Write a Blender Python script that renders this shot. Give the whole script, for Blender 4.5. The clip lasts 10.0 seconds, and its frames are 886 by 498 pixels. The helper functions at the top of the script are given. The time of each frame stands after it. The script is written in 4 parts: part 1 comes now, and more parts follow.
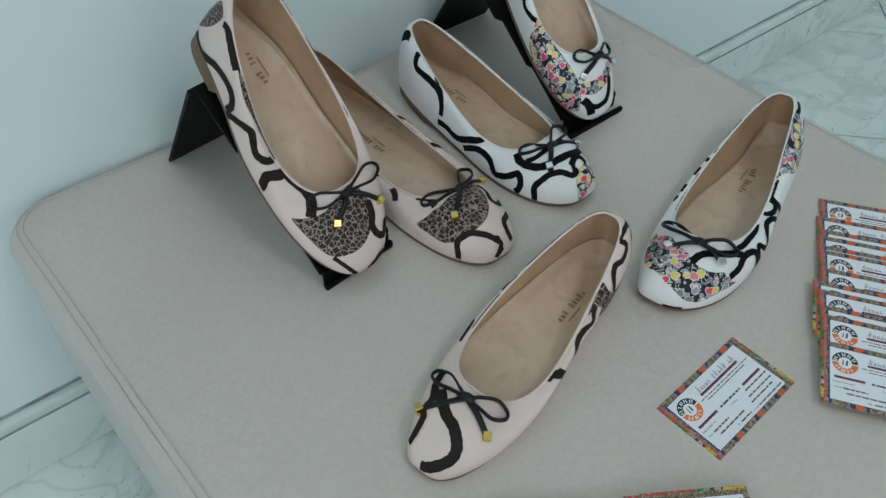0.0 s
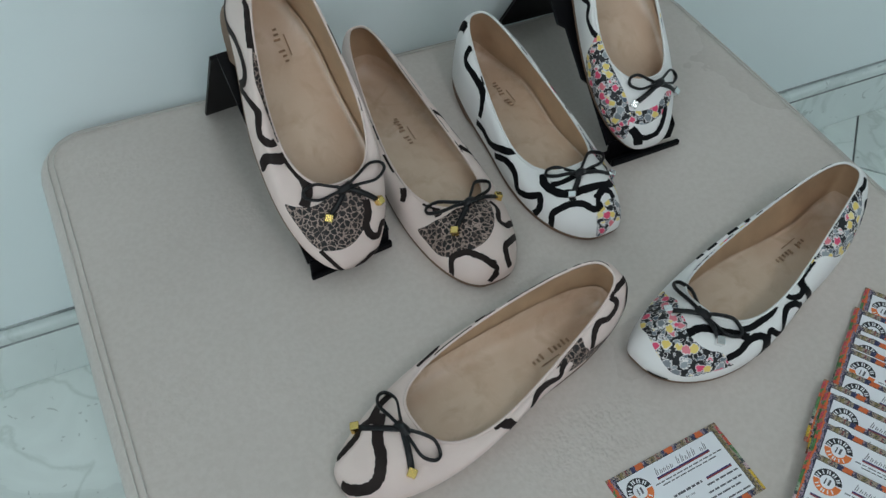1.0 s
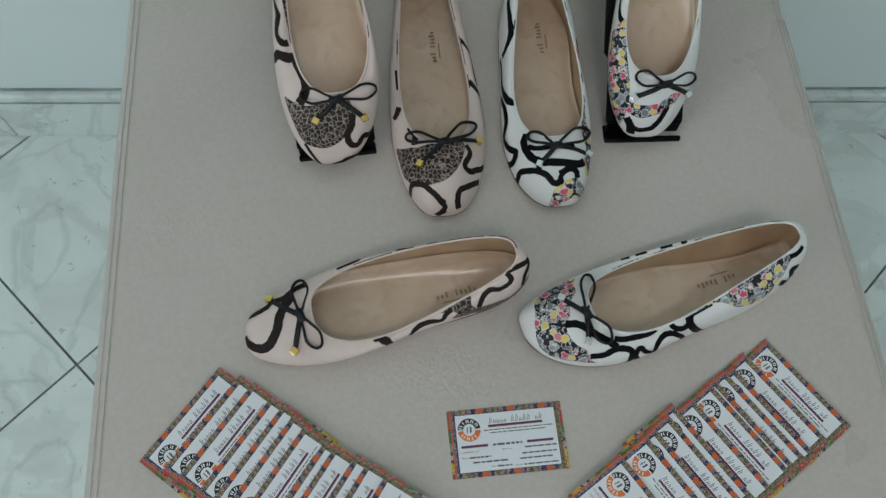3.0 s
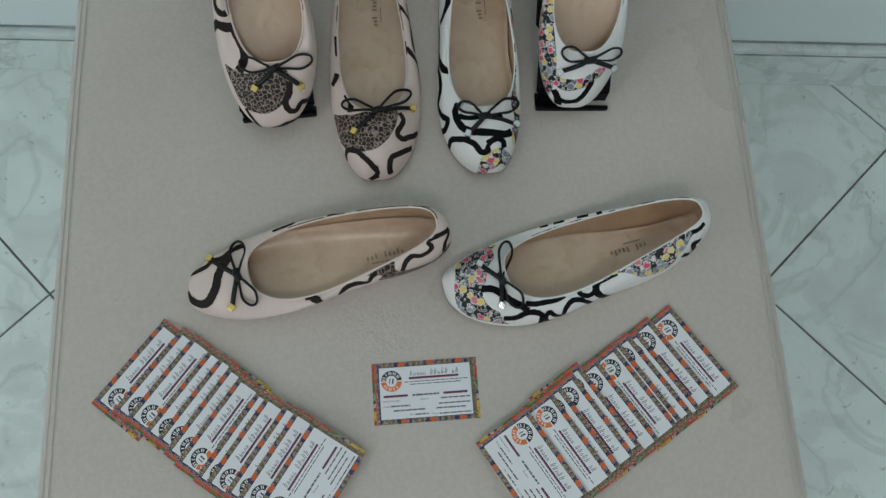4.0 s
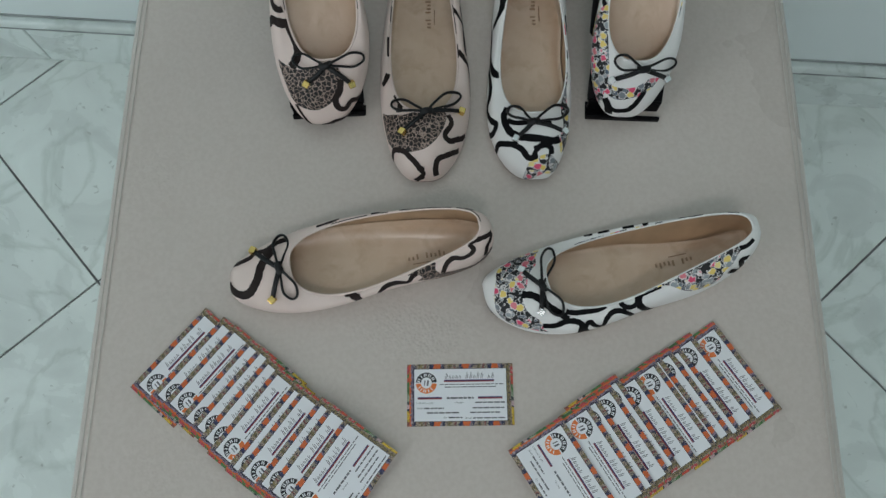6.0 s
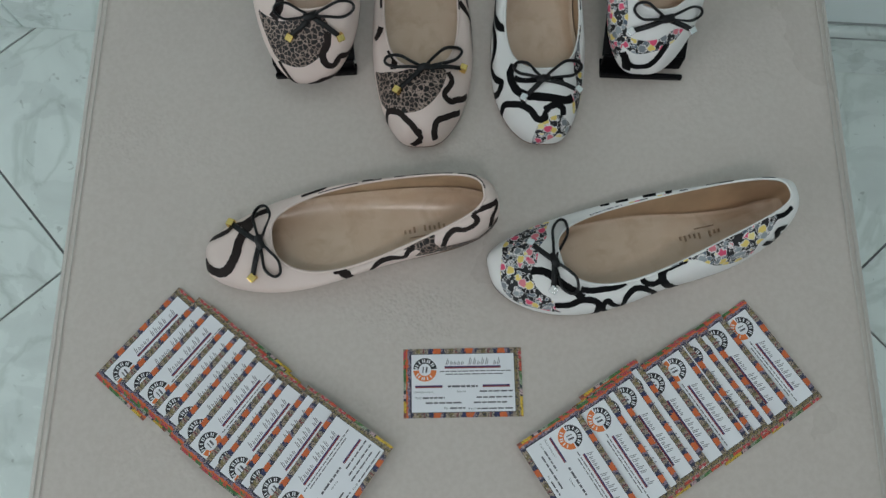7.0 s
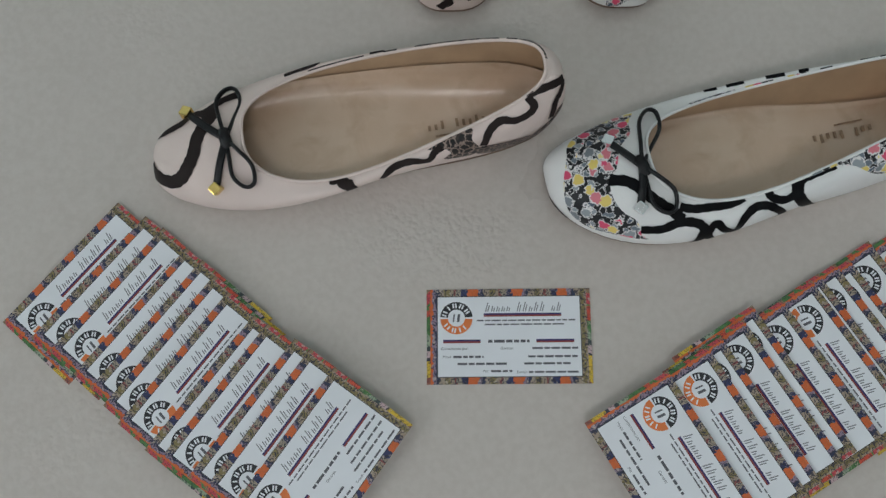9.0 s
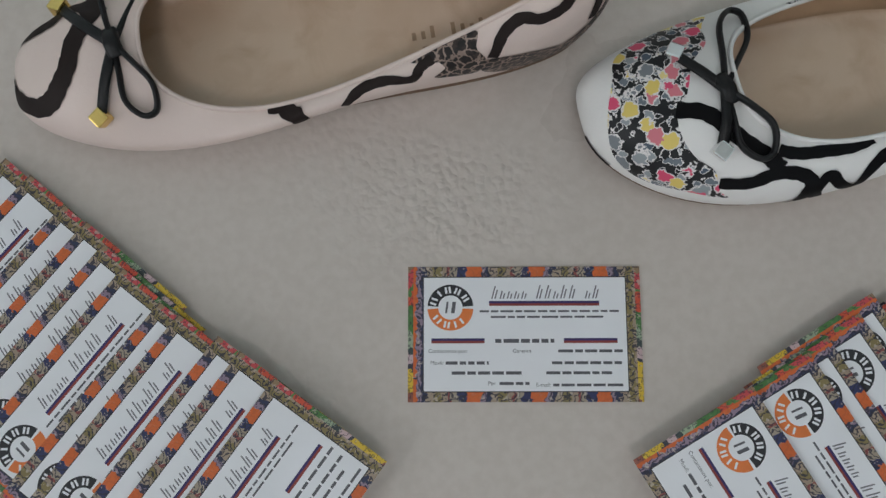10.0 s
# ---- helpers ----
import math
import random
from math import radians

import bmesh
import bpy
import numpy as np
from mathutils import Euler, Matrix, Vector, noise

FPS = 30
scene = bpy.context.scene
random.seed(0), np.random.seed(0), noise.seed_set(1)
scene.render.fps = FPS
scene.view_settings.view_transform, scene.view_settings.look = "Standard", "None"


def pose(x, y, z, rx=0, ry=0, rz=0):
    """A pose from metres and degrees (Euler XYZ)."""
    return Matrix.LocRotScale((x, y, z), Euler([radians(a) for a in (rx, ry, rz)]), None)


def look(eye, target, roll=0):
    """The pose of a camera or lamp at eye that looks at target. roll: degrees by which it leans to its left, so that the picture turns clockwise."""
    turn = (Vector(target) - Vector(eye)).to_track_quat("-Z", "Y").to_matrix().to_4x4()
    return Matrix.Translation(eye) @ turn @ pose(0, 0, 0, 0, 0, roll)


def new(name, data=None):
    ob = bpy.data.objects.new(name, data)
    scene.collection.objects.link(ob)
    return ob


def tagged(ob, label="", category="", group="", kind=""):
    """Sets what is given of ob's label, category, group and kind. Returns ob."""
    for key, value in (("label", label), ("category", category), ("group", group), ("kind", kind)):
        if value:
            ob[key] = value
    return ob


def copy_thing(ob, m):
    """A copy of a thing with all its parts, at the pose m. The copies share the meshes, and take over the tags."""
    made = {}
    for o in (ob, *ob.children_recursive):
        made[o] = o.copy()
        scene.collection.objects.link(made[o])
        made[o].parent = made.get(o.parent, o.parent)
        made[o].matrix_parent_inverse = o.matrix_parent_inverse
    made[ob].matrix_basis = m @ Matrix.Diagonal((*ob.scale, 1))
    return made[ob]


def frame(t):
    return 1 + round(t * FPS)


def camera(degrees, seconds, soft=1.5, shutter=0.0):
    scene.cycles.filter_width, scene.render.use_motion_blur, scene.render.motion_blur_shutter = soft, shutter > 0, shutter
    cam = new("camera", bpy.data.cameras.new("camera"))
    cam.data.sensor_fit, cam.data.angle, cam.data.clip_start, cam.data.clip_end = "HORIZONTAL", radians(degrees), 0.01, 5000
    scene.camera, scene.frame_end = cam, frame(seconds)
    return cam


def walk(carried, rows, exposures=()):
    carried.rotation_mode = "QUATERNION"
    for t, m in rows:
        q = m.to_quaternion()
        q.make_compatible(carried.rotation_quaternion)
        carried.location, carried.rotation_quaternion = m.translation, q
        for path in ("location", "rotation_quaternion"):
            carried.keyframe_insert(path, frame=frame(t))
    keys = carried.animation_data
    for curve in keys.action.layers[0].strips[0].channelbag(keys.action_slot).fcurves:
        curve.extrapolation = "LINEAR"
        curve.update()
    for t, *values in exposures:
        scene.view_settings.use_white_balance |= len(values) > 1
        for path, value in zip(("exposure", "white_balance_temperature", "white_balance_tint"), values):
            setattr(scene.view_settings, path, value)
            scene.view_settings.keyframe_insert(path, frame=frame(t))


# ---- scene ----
cam = camera(57.4, 10.0, soft=1.45)
PATH = [
    (0, (-0.343, -0.112, 0.828), (0.49, 0.932, -0.661), 1.0),
    (0.5, (-0.286, -0.115, 0.838), (0.387, 0.954, -0.713), 3.0),
    (1, (-0.234, -0.113, 0.847), (0.292, 0.988, -0.737), 2.4),
    (1.5, (-0.172, -0.111, 0.86), (0.134, 0.993, -0.78), 1.9),
    (2, (-0.113, -0.109, 0.887), (0.08, 0.869, -0.847), 5.1),
    (2.2, (-0.099, -0.108, 0.904), (0.05, 0.851, -0.844), 3.9),
    (3.3, (-0.048, -0.093, 1.002), (-0.002, 0.576, -0.883), 3.5),
    (3.5, (-0.034, -0.085, 1.014), (0.022, 0.532, -0.887), 4.8),
    (4, (-0.002, -0.067, 1.043), (0.044, 0.465, -0.884), 5.2),
    (4.5, (0.008, -0.062, 1.064), (0.034, 0.394, -0.884), 6.0),
    (5, (0.003, -0.065, 1.077), (-0.017, 0.372, -0.874), -0.1),
    (5.2, (0.002, -0.068, 1.077), (-0.043, 0.415, -0.863), -1.8),
    (6.5, (-0.002, -0.076, 0.997), (-0.064, 0.49, -0.92), -2.7),
    (7, (-0.003, -0.069, 0.964), (-0.06, 0.47, -0.961), -2.7),
    (7.5, (-0.005, -0.062, 0.927), (-0.081, 0.439, -1.008), -5.0),
    (8, (-0.006, -0.056, 0.89), (-0.082, 0.393, -1.058), -5.9),
    (8.5, (-0.012, -0.05, 0.849), (-0.08, 0.404, -1.098), -5.2),
    (9, (-0.021, -0.043, 0.79), (-0.102, 0.35, -1.169), -7.8),
    (9.5, (-0.023, -0.032, 0.723), (-0.076, 0.318, -1.246), -4.9),
    (10, (-0.028, -0.017, 0.659), (-0.065, 0.283, -1.318), -2.8),
]
EXPOSURE = [(0.0, -0.09, 6300, 10), (1.0, -0.16, 6400, 12), (2.0, -0.19, 6450, 11), (3.5, -0.32, 6600, 11), (5.0, -0.33, 6600, 12), (6.5, -0.28, 6600, 13), (8.5, -0.30, 6650, 14), (9.0, -0.31, 6650, 15), (10.0, -0.33, 6800, 18.5)]
walk(cam, [(t, look(eye, target, roll)) for t, eye, target, roll in PATH], EXPOSURE)

# ---- light: a wide window behind the camera, daylight from outside ----
world = bpy.data.worlds.new("daylight")
scene.world = world
world.use_nodes = True
wn = world.node_tree.nodes
sky = wn.new("ShaderNodeTexSky")
sky.sky_type, sky.sun_disc, sky.sun_elevation, sky.sun_rotation = "NISHITA", False, radians(40), radians(180)
world.node_tree.links.new(sky.outputs[0], wn["Background"].inputs[0])
wn["Background"].inputs[1].default_value = 0.05

H = 0.345            # height of the ottoman's top
WALL_Y = 0.4845      # face of the wall behind the ottoman
SKEW = -0.49         # the wall stands a little askew, in degrees
ROOM = (-2.0, 2.4, -2.6, 2.5)   # west, east, south, ceiling


def area_lamp(name, at, target, w, h, watts, colour):
    d = bpy.data.lights.new(name, "AREA")
    d.shape, d.size, d.size_y, d.energy, d.color = "RECTANGLE", w, h, watts, colour
    ob = new(name, d)
    ob.matrix_world = look(at, target)
    return ob


area_lamp("window_daylight", (0.5, -2.68, 1.35), (0.5, 0.0, 1.15), 2.2, 1.5, 5.5, (0.95, 0.98, 1.0))
area_lamp("side_window_daylight", (-2.08, -1.4, 1.55), (0.0, -1.4, 1.35), 1.4, 1.3, 22, (0.88, 0.97, 1.0))

# added unseen lamp, placed for the sheen on the tilted insoles and bead glints
lamp = bpy.data.lights.new("added_ceiling_lamp", "AREA")
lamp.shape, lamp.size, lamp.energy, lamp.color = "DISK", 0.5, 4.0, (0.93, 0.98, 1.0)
lamp_ob = new("added_ceiling_lamp", lamp)
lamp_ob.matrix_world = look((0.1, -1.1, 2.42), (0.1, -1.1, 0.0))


# ---- materials ----
def material(name, rough=0.5, metal=0.0, spec=0.5):
    m = bpy.data.materials.new(name)
    m.use_nodes = True
    b = m.node_tree.nodes["Principled BSDF"]
    b.inputs["Roughness"].default_value, b.inputs["Metallic"].default_value = rough, metal
    b.inputs["Specular IOR Level"].default_value = spec
    return m, m.node_tree.nodes, m.node_tree.links, b


def coords(n, l, scale=(1, 1, 1), kind="Object", world_space=False):
    mp = n.new("ShaderNodeMapping")
    mp.inputs["Scale"].default_value = scale
    if world_space:
        l.new(n.new("ShaderNodeNewGeometry").outputs["Position"], mp.inputs[0])
    else:
        l.new(n.new("ShaderNodeTexCoord").outputs[kind], mp.inputs[0])
    return mp.outputs[0]


def noise_tex(n, l, vec, scale, detail=4, distortion=0.0):
    t = n.new("ShaderNodeTexNoise")
    t.inputs["Scale"].default_value, t.inputs["Detail"].default_value, t.inputs["Distortion"].default_value = scale, detail, distortion
    l.new(vec, t.inputs["Vector"])
    return t.outputs["Fac"]


def ramp(n, l, fac, stops, constant=False):
    r = n.new("ShaderNodeValToRGB")
    if constant:
        r.color_ramp.interpolation = "CONSTANT"
    e = r.color_ramp.elements
    while len(e) < len(stops):
        e.new(0.5)
    for k, (p, c) in zip(e, stops):
        k.position, k.color = p, (*c, 1)
    l.new(fac, r.inputs[0])
    return r.outputs[0]


def mixed(n, l, fac, a, b, mode="MIX"):
    m = n.new("ShaderNodeMix")
    m.data_type, m.blend_type = "RGBA", mode
    for sock, v in ((m.inputs[0], fac), (m.inputs[6], a), (m.inputs[7], b)):
        if isinstance(v, (int, float)):
            sock.default_value = v
        elif isinstance(v, tuple):
            sock.default_value = (*v, 1)
        else:
            l.new(v, sock)
    return m.outputs[2]


def bumped(n, l, b, height, strength, distance):
    k = n.new("ShaderNodeBump")
    k.inputs["Strength"].default_value, k.inputs["Distance"].default_value = strength, distance
    l.new(height, k.inputs["Height"])
    l.new(k.outputs[0], b.inputs["Normal"])


def voronoi(n, l, vec, scale, feature="F1", rand=1.0):
    v = n.new("ShaderNodeTexVoronoi")
    v.feature = feature
    v.inputs["Scale"].default_value, v.inputs["Randomness"].default_value = scale, rand
    l.new(vec, v.inputs["Vector"])
    return v


def warped(n, l, vec, scale, amount):
    t = n.new("ShaderNodeTexNoise")
    t.inputs["Scale"].default_value = scale
    l.new(vec, t.inputs["Vector"])
    s = n.new("ShaderNodeVectorMath")
    s.operation = "MULTIPLY_ADD"
    l.new(t.outputs["Color"], s.inputs[0])
    s.inputs[1].default_value = (amount,) * 3
    l.new(vec, s.inputs[2])
    return s.outputs[0]


def plain(name, colour, rough=0.5, metal=0.0, spec=0.5, vary=0.08, scale=60, bump=0.0, bscale=900):
    m, n, l, b = material(name, rough, metal, spec)
    v = coords(n, l)
    c = ramp(n, l, noise_tex(n, l, v, scale), [(0.3, tuple(x * (1 - vary) for x in colour)), (0.7, tuple(min(1, x * (1 + vary)) for x in colour))])
    l.new(c, b.inputs["Base Color"])
    if bump:
        bumped(n, l, b, noise_tex(n, l, v, bscale, 3), bump, 0.0005)
    return m


def leather_cream():
    m, n, l, b = material("cream_leather", 0.4, 0, 0.5)
    v = coords(n, l, world_space=True)
    big = noise_tex(n, l, v, 5, 5)
    c = ramp(n, l, big, [(0.3, (0.56, 0.495, 0.448)), (0.7, (0.615, 0.548, 0.50))])
    fine = noise_tex(n, l, v, 260, 3)
    c = mixed(n, l, 0.12, c, ramp(n, l, fine, [(0.35, (0.5, 0.46, 0.4)), (0.65, (0.8, 0.77, 0.72))]))
    l.new(c, b.inputs["Base Color"])
    pebble = voronoi(n, l, warped(n, l, v, 160, 0.003), 300, "SMOOTH_F1")
    pebble.inputs["Smoothness"].default_value = 0.35
    crease = ramp(n, l, pebble.outputs["Distance"], [(0.1, (1, 1, 1)), (0.75, (0, 0, 0))])
    patchy = ramp(n, l, noise_tex(n, l, v, 9, 3), [(0.5, (0.04,) * 3), (0.72, (0.55,) * 3)])
    # the seat is worn and wrinkled in one place
    worn = n.new("ShaderNodeVectorMath")
    worn.operation = "DISTANCE"
    l.new(warped(n, l, coords(n, l, (1, 1.7, 0), world_space=True), 22, 0.06), worn.inputs[0])
    worn.inputs[1].default_value = (-0.012, 0.115, 0.03)
    patchy = mixed(n, l, 1.0, patchy, ramp(n, l, worn.outputs["Value"], [(0.022, (1,) * 3), (0.062, (0,) * 3)]), "LIGHTEN")
    hgt = mixed(n, l, 1.0, mixed(n, l, 0.3, crease, fine), patchy, "MULTIPLY")
    bumped(n, l, b, hgt, 0.8, 0.001)
    l.new(ramp(n, l, big, [(0.3, (0.26,) * 3), (0.7, (0.37,) * 3)]), b.inputs["Roughness"])
    return m


def marble(name, tint, joint=False):
    m, n, l, b = material(name, 0.28, 0, 0.5)
    v = coords(n, l, world_space=True)
    info = n.new("ShaderNodeObjectInfo")
    off = n.new("ShaderNodeVectorMath")
    off.operation = "MULTIPLY_ADD"
    l.new(info.outputs["Random"], off.inputs[0])
    off.inputs[1].default_value = (7.0, 3.0, 5.0)
    l.new(v, off.inputs[2])
    v = off.outputs[0]
    cloud = noise_tex(n, l, v, 6, 8, 1.4)
    c = ramp(n, l, cloud, [(0.25, tuple(x * 0.82 for x in tint)), (0.5, tint), (0.75, tuple(min(1, x * 1.1) for x in tint))])
    vein = ramp(n, l, noise_tex(n, l, v, 3.2, 9, 2.6), [(0.47, (1, 1, 1)), (0.5, (0.8, 0.82, 0.8)), (0.53, (1, 1, 1))])
    c = mixed(n, l, 0.8, c, vein, "MULTIPLY")
    pits = ramp(n, l, noise_tex(n, l, v, 26, 2, 3.0), [(0.27, (0.45, 0.47, 0.45)), (0.31, (1, 1, 1))])
    c = mixed(n, l, 0.5, c, pits, "MULTIPLY")
    l.new(c, b.inputs["Base Color"])
    l.new(ramp(n, l, cloud, [(0.3, (0.22,) * 3), (0.7, (0.36,) * 3)]), b.inputs["Roughness"])
    return m


def leopard():
    m, n, l, b = material("leopard_print", 0.5, 0, 0.35)
    v = warped(n, l, coords(n, l), 520, 0.0024)
    e = voronoi(n, l, v, 245, "DISTANCE_TO_EDGE", 0.95)
    dark = ramp(n, l, noise_tex(n, l, v, 300, 2), [(0.52, (0.010, 0.008, 0.008)), (0.66, (0.05, 0.034, 0.03))])
    light = ramp(n, l, noise_tex(n, l, v, 120, 2), [(0.3, (0.25, 0.18, 0.15)), (0.7, (0.42, 0.31, 0.265))])
    l.new(mixed(n, l, ramp(n, l, e.outputs["Distance"], [(0.055, (0,) * 3), (0.085, (1,) * 3)]), light, dark), b.inputs["Base Color"])
    bumped(n, l, b, noise_tex(n, l, v, 900, 3), 0.2, 0.0003)
    return m


def floral(name, size, white):
    m, n, l, b = material(name, 0.45, 0, 0.4)
    v = warped(n, l, coords(n, l), 400, 0.0042)
    ground = (0.006, 0.006, 0.008)
    c = ground
    # small grey leaves first, then the larger flowers over them
    for scale, stops, r0, r1 in (
            (size * 1.55, [(0.0, (0.15, 0.18, 0.21)), (0.4, (0.30, 0.33, 0.35)), (0.6, (0.07, 0.10, 0.14)), (0.75, ground)], 0.37, 0.44),
            (size, [(0.0, (0.78, 0.60, 0.16)), (0.24, (0.20, 0.22, 0.24)), (0.40, (0.74, 0.08, 0.17)), (0.62, (0.30, 0.33, 0.35)), (0.74, (0.80, 0.68, 0.28)), (0.84, (0.7, 0.2, 0.24))], 0.40, 0.475)):
        cell = voronoi(n, l, v, scale, "F1", 0.72)
        sep = n.new("ShaderNodeSeparateColor")
        l.new(cell.outputs["Color"], sep.inputs[0])
        petal = ramp(n, l, sep.outputs[0], stops, True)
        dist = cell.outputs["Distance"]
        c = mixed(n, l, ramp(n, l, dist, [(r1, (1,) * 3), (r1 + 0.03, (0,) * 3)]), c, white)
        c = mixed(n, l, ramp(n, l, dist, [(r0, (1,) * 3), (r0 + 0.03, (0,) * 3)]), c, petal)
    l.new(c, b.inputs["Base Color"])
    bumped(n, l, b, noise_tex(n, l, v, 900, 3), 0.2, 0.0003)
    return m


def card_border():
    """Orange flowers and curling petals along the long sides; red flowers, green leaves and yellow ones at the ends."""
    m, n, l, b = material("card_flower_border", 0.4, 0, 0.4)
    v = warped(n, l, coords(n, l, (1, 1, 0)), 330, 0.005)
    xyz, plainxyz = n.new("ShaderNodeSeparateXYZ"), n.new("ShaderNodeSeparateXYZ")
    l.new(v, xyz.inputs[0])
    l.new(coords(n, l), plainxyz.inputs[0])

    def maths(op, a, k):
        t = n.new("ShaderNodeMath")
        t.operation = op
        l.new(a, t.inputs[0])
        t.inputs[1].default_value = k
        return t.outputs[0]

    along = maths("FRACT", maths("ADD", maths("MULTIPLY", maths("ADD", xyz.outputs[0], -0.0025), 1 / 0.0248), 8.308), 0)
    long_side = ramp(n, l, along, [(0.0, (0.360, 0.274, 0.209)), (0.10, (0.288, 0.079, 0.072)), (0.15, (0.360, 0.302, 0.238)), (0.26, (0.036, 0.043, 0.122)), (0.40, (0.666, 0.144, 0.041)),
                                   (0.62, (0.288, 0.216, 0.288)), (0.70, (0.036, 0.043, 0.094)), (0.77, (0.389, 0.302, 0.230)), (0.9, (0.245, 0.194, 0.086))], True)
    petal = ramp(n, l, along, [(0.0, (1,) * 3), (0.40, (0.12,) * 3), (0.62, (1,) * 3)], True)
    bent = n.new("ShaderNodeSeparateXYZ")
    l.new(warped(n, l, coords(n, l, (1, 1, 0)), 170, 0.016), bent.inputs[0])
    up = maths("ADD", maths("MULTIPLY", maths("ADD", bent.outputs[1], -0.008), 1 / 0.052), 0.5)
    ends = ramp(n, l, up, [(0.0, (0.30, 0.10, 0.07)), (0.06, (0.70, 0.47, 0.05)), (0.25, (0.05, 0.05, 0.07)), (0.29, (0.58, 0.42, 0.44)), (0.38, (0.05, 0.07, 0.07)),
                           (0.42, (0.32, 0.40, 0.28)), (0.52, (0.07, 0.19, 0.06)), (0.70, (0.62, 0.09, 0.05)), (0.80, (0.10, 0.22, 0.07)), (0.84, (0.58, 0.08, 0.09)), (0.97, (0.3, 0.2, 0.12))], True)
    side = ramp(n, l, maths("ABSOLUTE", plainxyz.outputs[0], 0), [(0.0, (0,) * 3), (0.0392, (1,) * 3)], True)
    c = mixed(n, l, side, long_side, ends)
    cell = voronoi(n, l, v, 190, "F1", 1.0)
    strand = maths("SINE", maths("MULTIPLY", cell.outputs["Distance"], 24.0), 0)
    dark = mixed(n, l, 1.0, ramp(n, l, strand, [(0.45, (0,) * 3), (0.6, (0.9,) * 3)]), petal, "MULTIPLY")
    c = mixed(n, l, mixed(n, l, side, dark, ramp(n, l, strand, [(0.72, (0,) * 3), (0.86, (0.7,) * 3)])), c, (0.03, 0.03, 0.05))
    pale = mixed(n, l, 1.0, ramp(n, l, noise_tex(n, l, v, 480, 2), [(0.62, (0,) * 3), (0.66, (0.6,) * 3)]), petal, "MULTIPLY")
    c = mixed(n, l, pale, c, (0.62, 0.53, 0.45))
    l.new(c, b.inputs["Base Color"])
    return m


def upper_leather(name, colour):
    m, n, l, b = material(name, 0.42, 0, 0.45)
    v = coords(n, l)
    c = ramp(n, l, noise_tex(n, l, v, 45), [(0.3, tuple(x * 0.94 for x in colour)), (0.7, colour)])
    l.new(c, b.inputs["Base Color"])
    bumped(n, l, b, noise_tex(n, l, v, 700, 4), 0.25, 0.0004)
    return m


def insole_leather():
    m, n, l, b = material("tan_insole_leather", 0.27, 0, 0.75)
    v = coords(n, l)
    c = ramp(n, l, noise_tex(n, l, v, 28, 5), [(0.3, (0.61, 0.43, 0.30)), (0.7, (0.70, 0.535, 0.405))])
    wear = ramp(n, l, noise_tex(n, l, v, 55, 4, 0.5), [(0.5, (0,) * 3), (0.74, (0.4,) * 3)])
    c = mixed(n, l, wear, c, (0.42, 0.245, 0.13))
    l.new(c, b.inputs["Base Color"])
    bumped(n, l, b, noise_tex(n, l, v, 600, 3), 0.15, 0.0003)
    return m


M_OTTOMAN = leather_cream()
M_STITCH = plain("cream_thread", (0.58, 0.545, 0.50), 0.7)
M_TILE = marble("floor_marble", (0.78, 0.86, 0.83))
M_SKIRT = marble("skirting_marble", (0.72, 0.80, 0.78))
M_GROUT = plain("grey_grout", (0.2, 0.21, 0.21), 0.9, vary=0.25, scale=30)
M_JOINT = plain("pale_grout", (0.33, 0.36, 0.36), 0.9, vary=0.3, scale=30)
M_WALL = plain("white_wall_paint", (0.78, 0.87, 0.87), 0.6, vary=0.02, scale=3, bump=0.1, bscale=300)
M_CEIL = plain("white_ceiling_paint", (0.8, 0.8, 0.79), 0.8, vary=0.02, scale=3)
M_BLUSH = upper_leather("blush_leather", (0.76, 0.62, 0.565))
M_WHITE = upper_leather("white_leather", (0.83, 0.82, 0.80))
M_BROWNLINE = plain("dark_brown_print", (0.022, 0.015, 0.014), 0.6, 0.0, 0.15, vary=0.2)
M_BLACKLINE = plain("black_print", (0.004, 0.004, 0.005), 0.6, 0.0, 0.12, vary=0.2)
M_LEOPARD = leopard()
M_FLORAL = floral("flower_print", 138, (0.76, 0.73, 0.72))
M_INSOLE = insole_leather()
M_LINING = plain("tan_lining", (0.47, 0.31, 0.19), 0.45, vary=0.14, scale=35, bump=0.15, bscale=500)
M_STAMP = plain("brown_stamp", (0.32, 0.20, 0.12), 0.5, vary=0.3, scale=300)
M_SOLE = plain("brown_sole", (0.17, 0.10, 0.06), 0.6)
M_LACE = plain("black_leather_lace", (0.008, 0.008, 0.009), 0.4, 0.0, 0.3, vary=0.3, scale=200)
M_GOLD = plain("gold_bead", (0.83, 0.60, 0.20), 0.22, 1.0, vary=0.05)
M_SILVER = plain("silver_bead", (0.80, 0.80, 0.80), 0.18, 1.0, vary=0.05)
M_STAND = plain("black_plastic", (0.004, 0.004, 0.005), 0.42, 0.0, 0.08, vary=0.2, scale=20)
M_BORDER = card_border()
M_PAPER = plain("white_card", (0.82, 0.83, 0.86), 0.45, vary=0.02)
M_INK = plain("black_ink", (0.02, 0.02, 0.025), 0.5)
M_GREYINK = plain("grey_ink", (0.10, 0.10, 0.115), 0.5)
M_HEAD = plain("slate_ink", (0.17, 0.17, 0.19), 0.5)
# glow for the disc of the added, unseen ceiling light
m_d, n_d, l_d, b_d = material("added_lamp_glow", 0.5)
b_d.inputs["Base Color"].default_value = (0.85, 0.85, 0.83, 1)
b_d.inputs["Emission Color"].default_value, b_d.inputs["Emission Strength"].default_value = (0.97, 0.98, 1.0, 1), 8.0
M_ADDED_GLOW = m_d
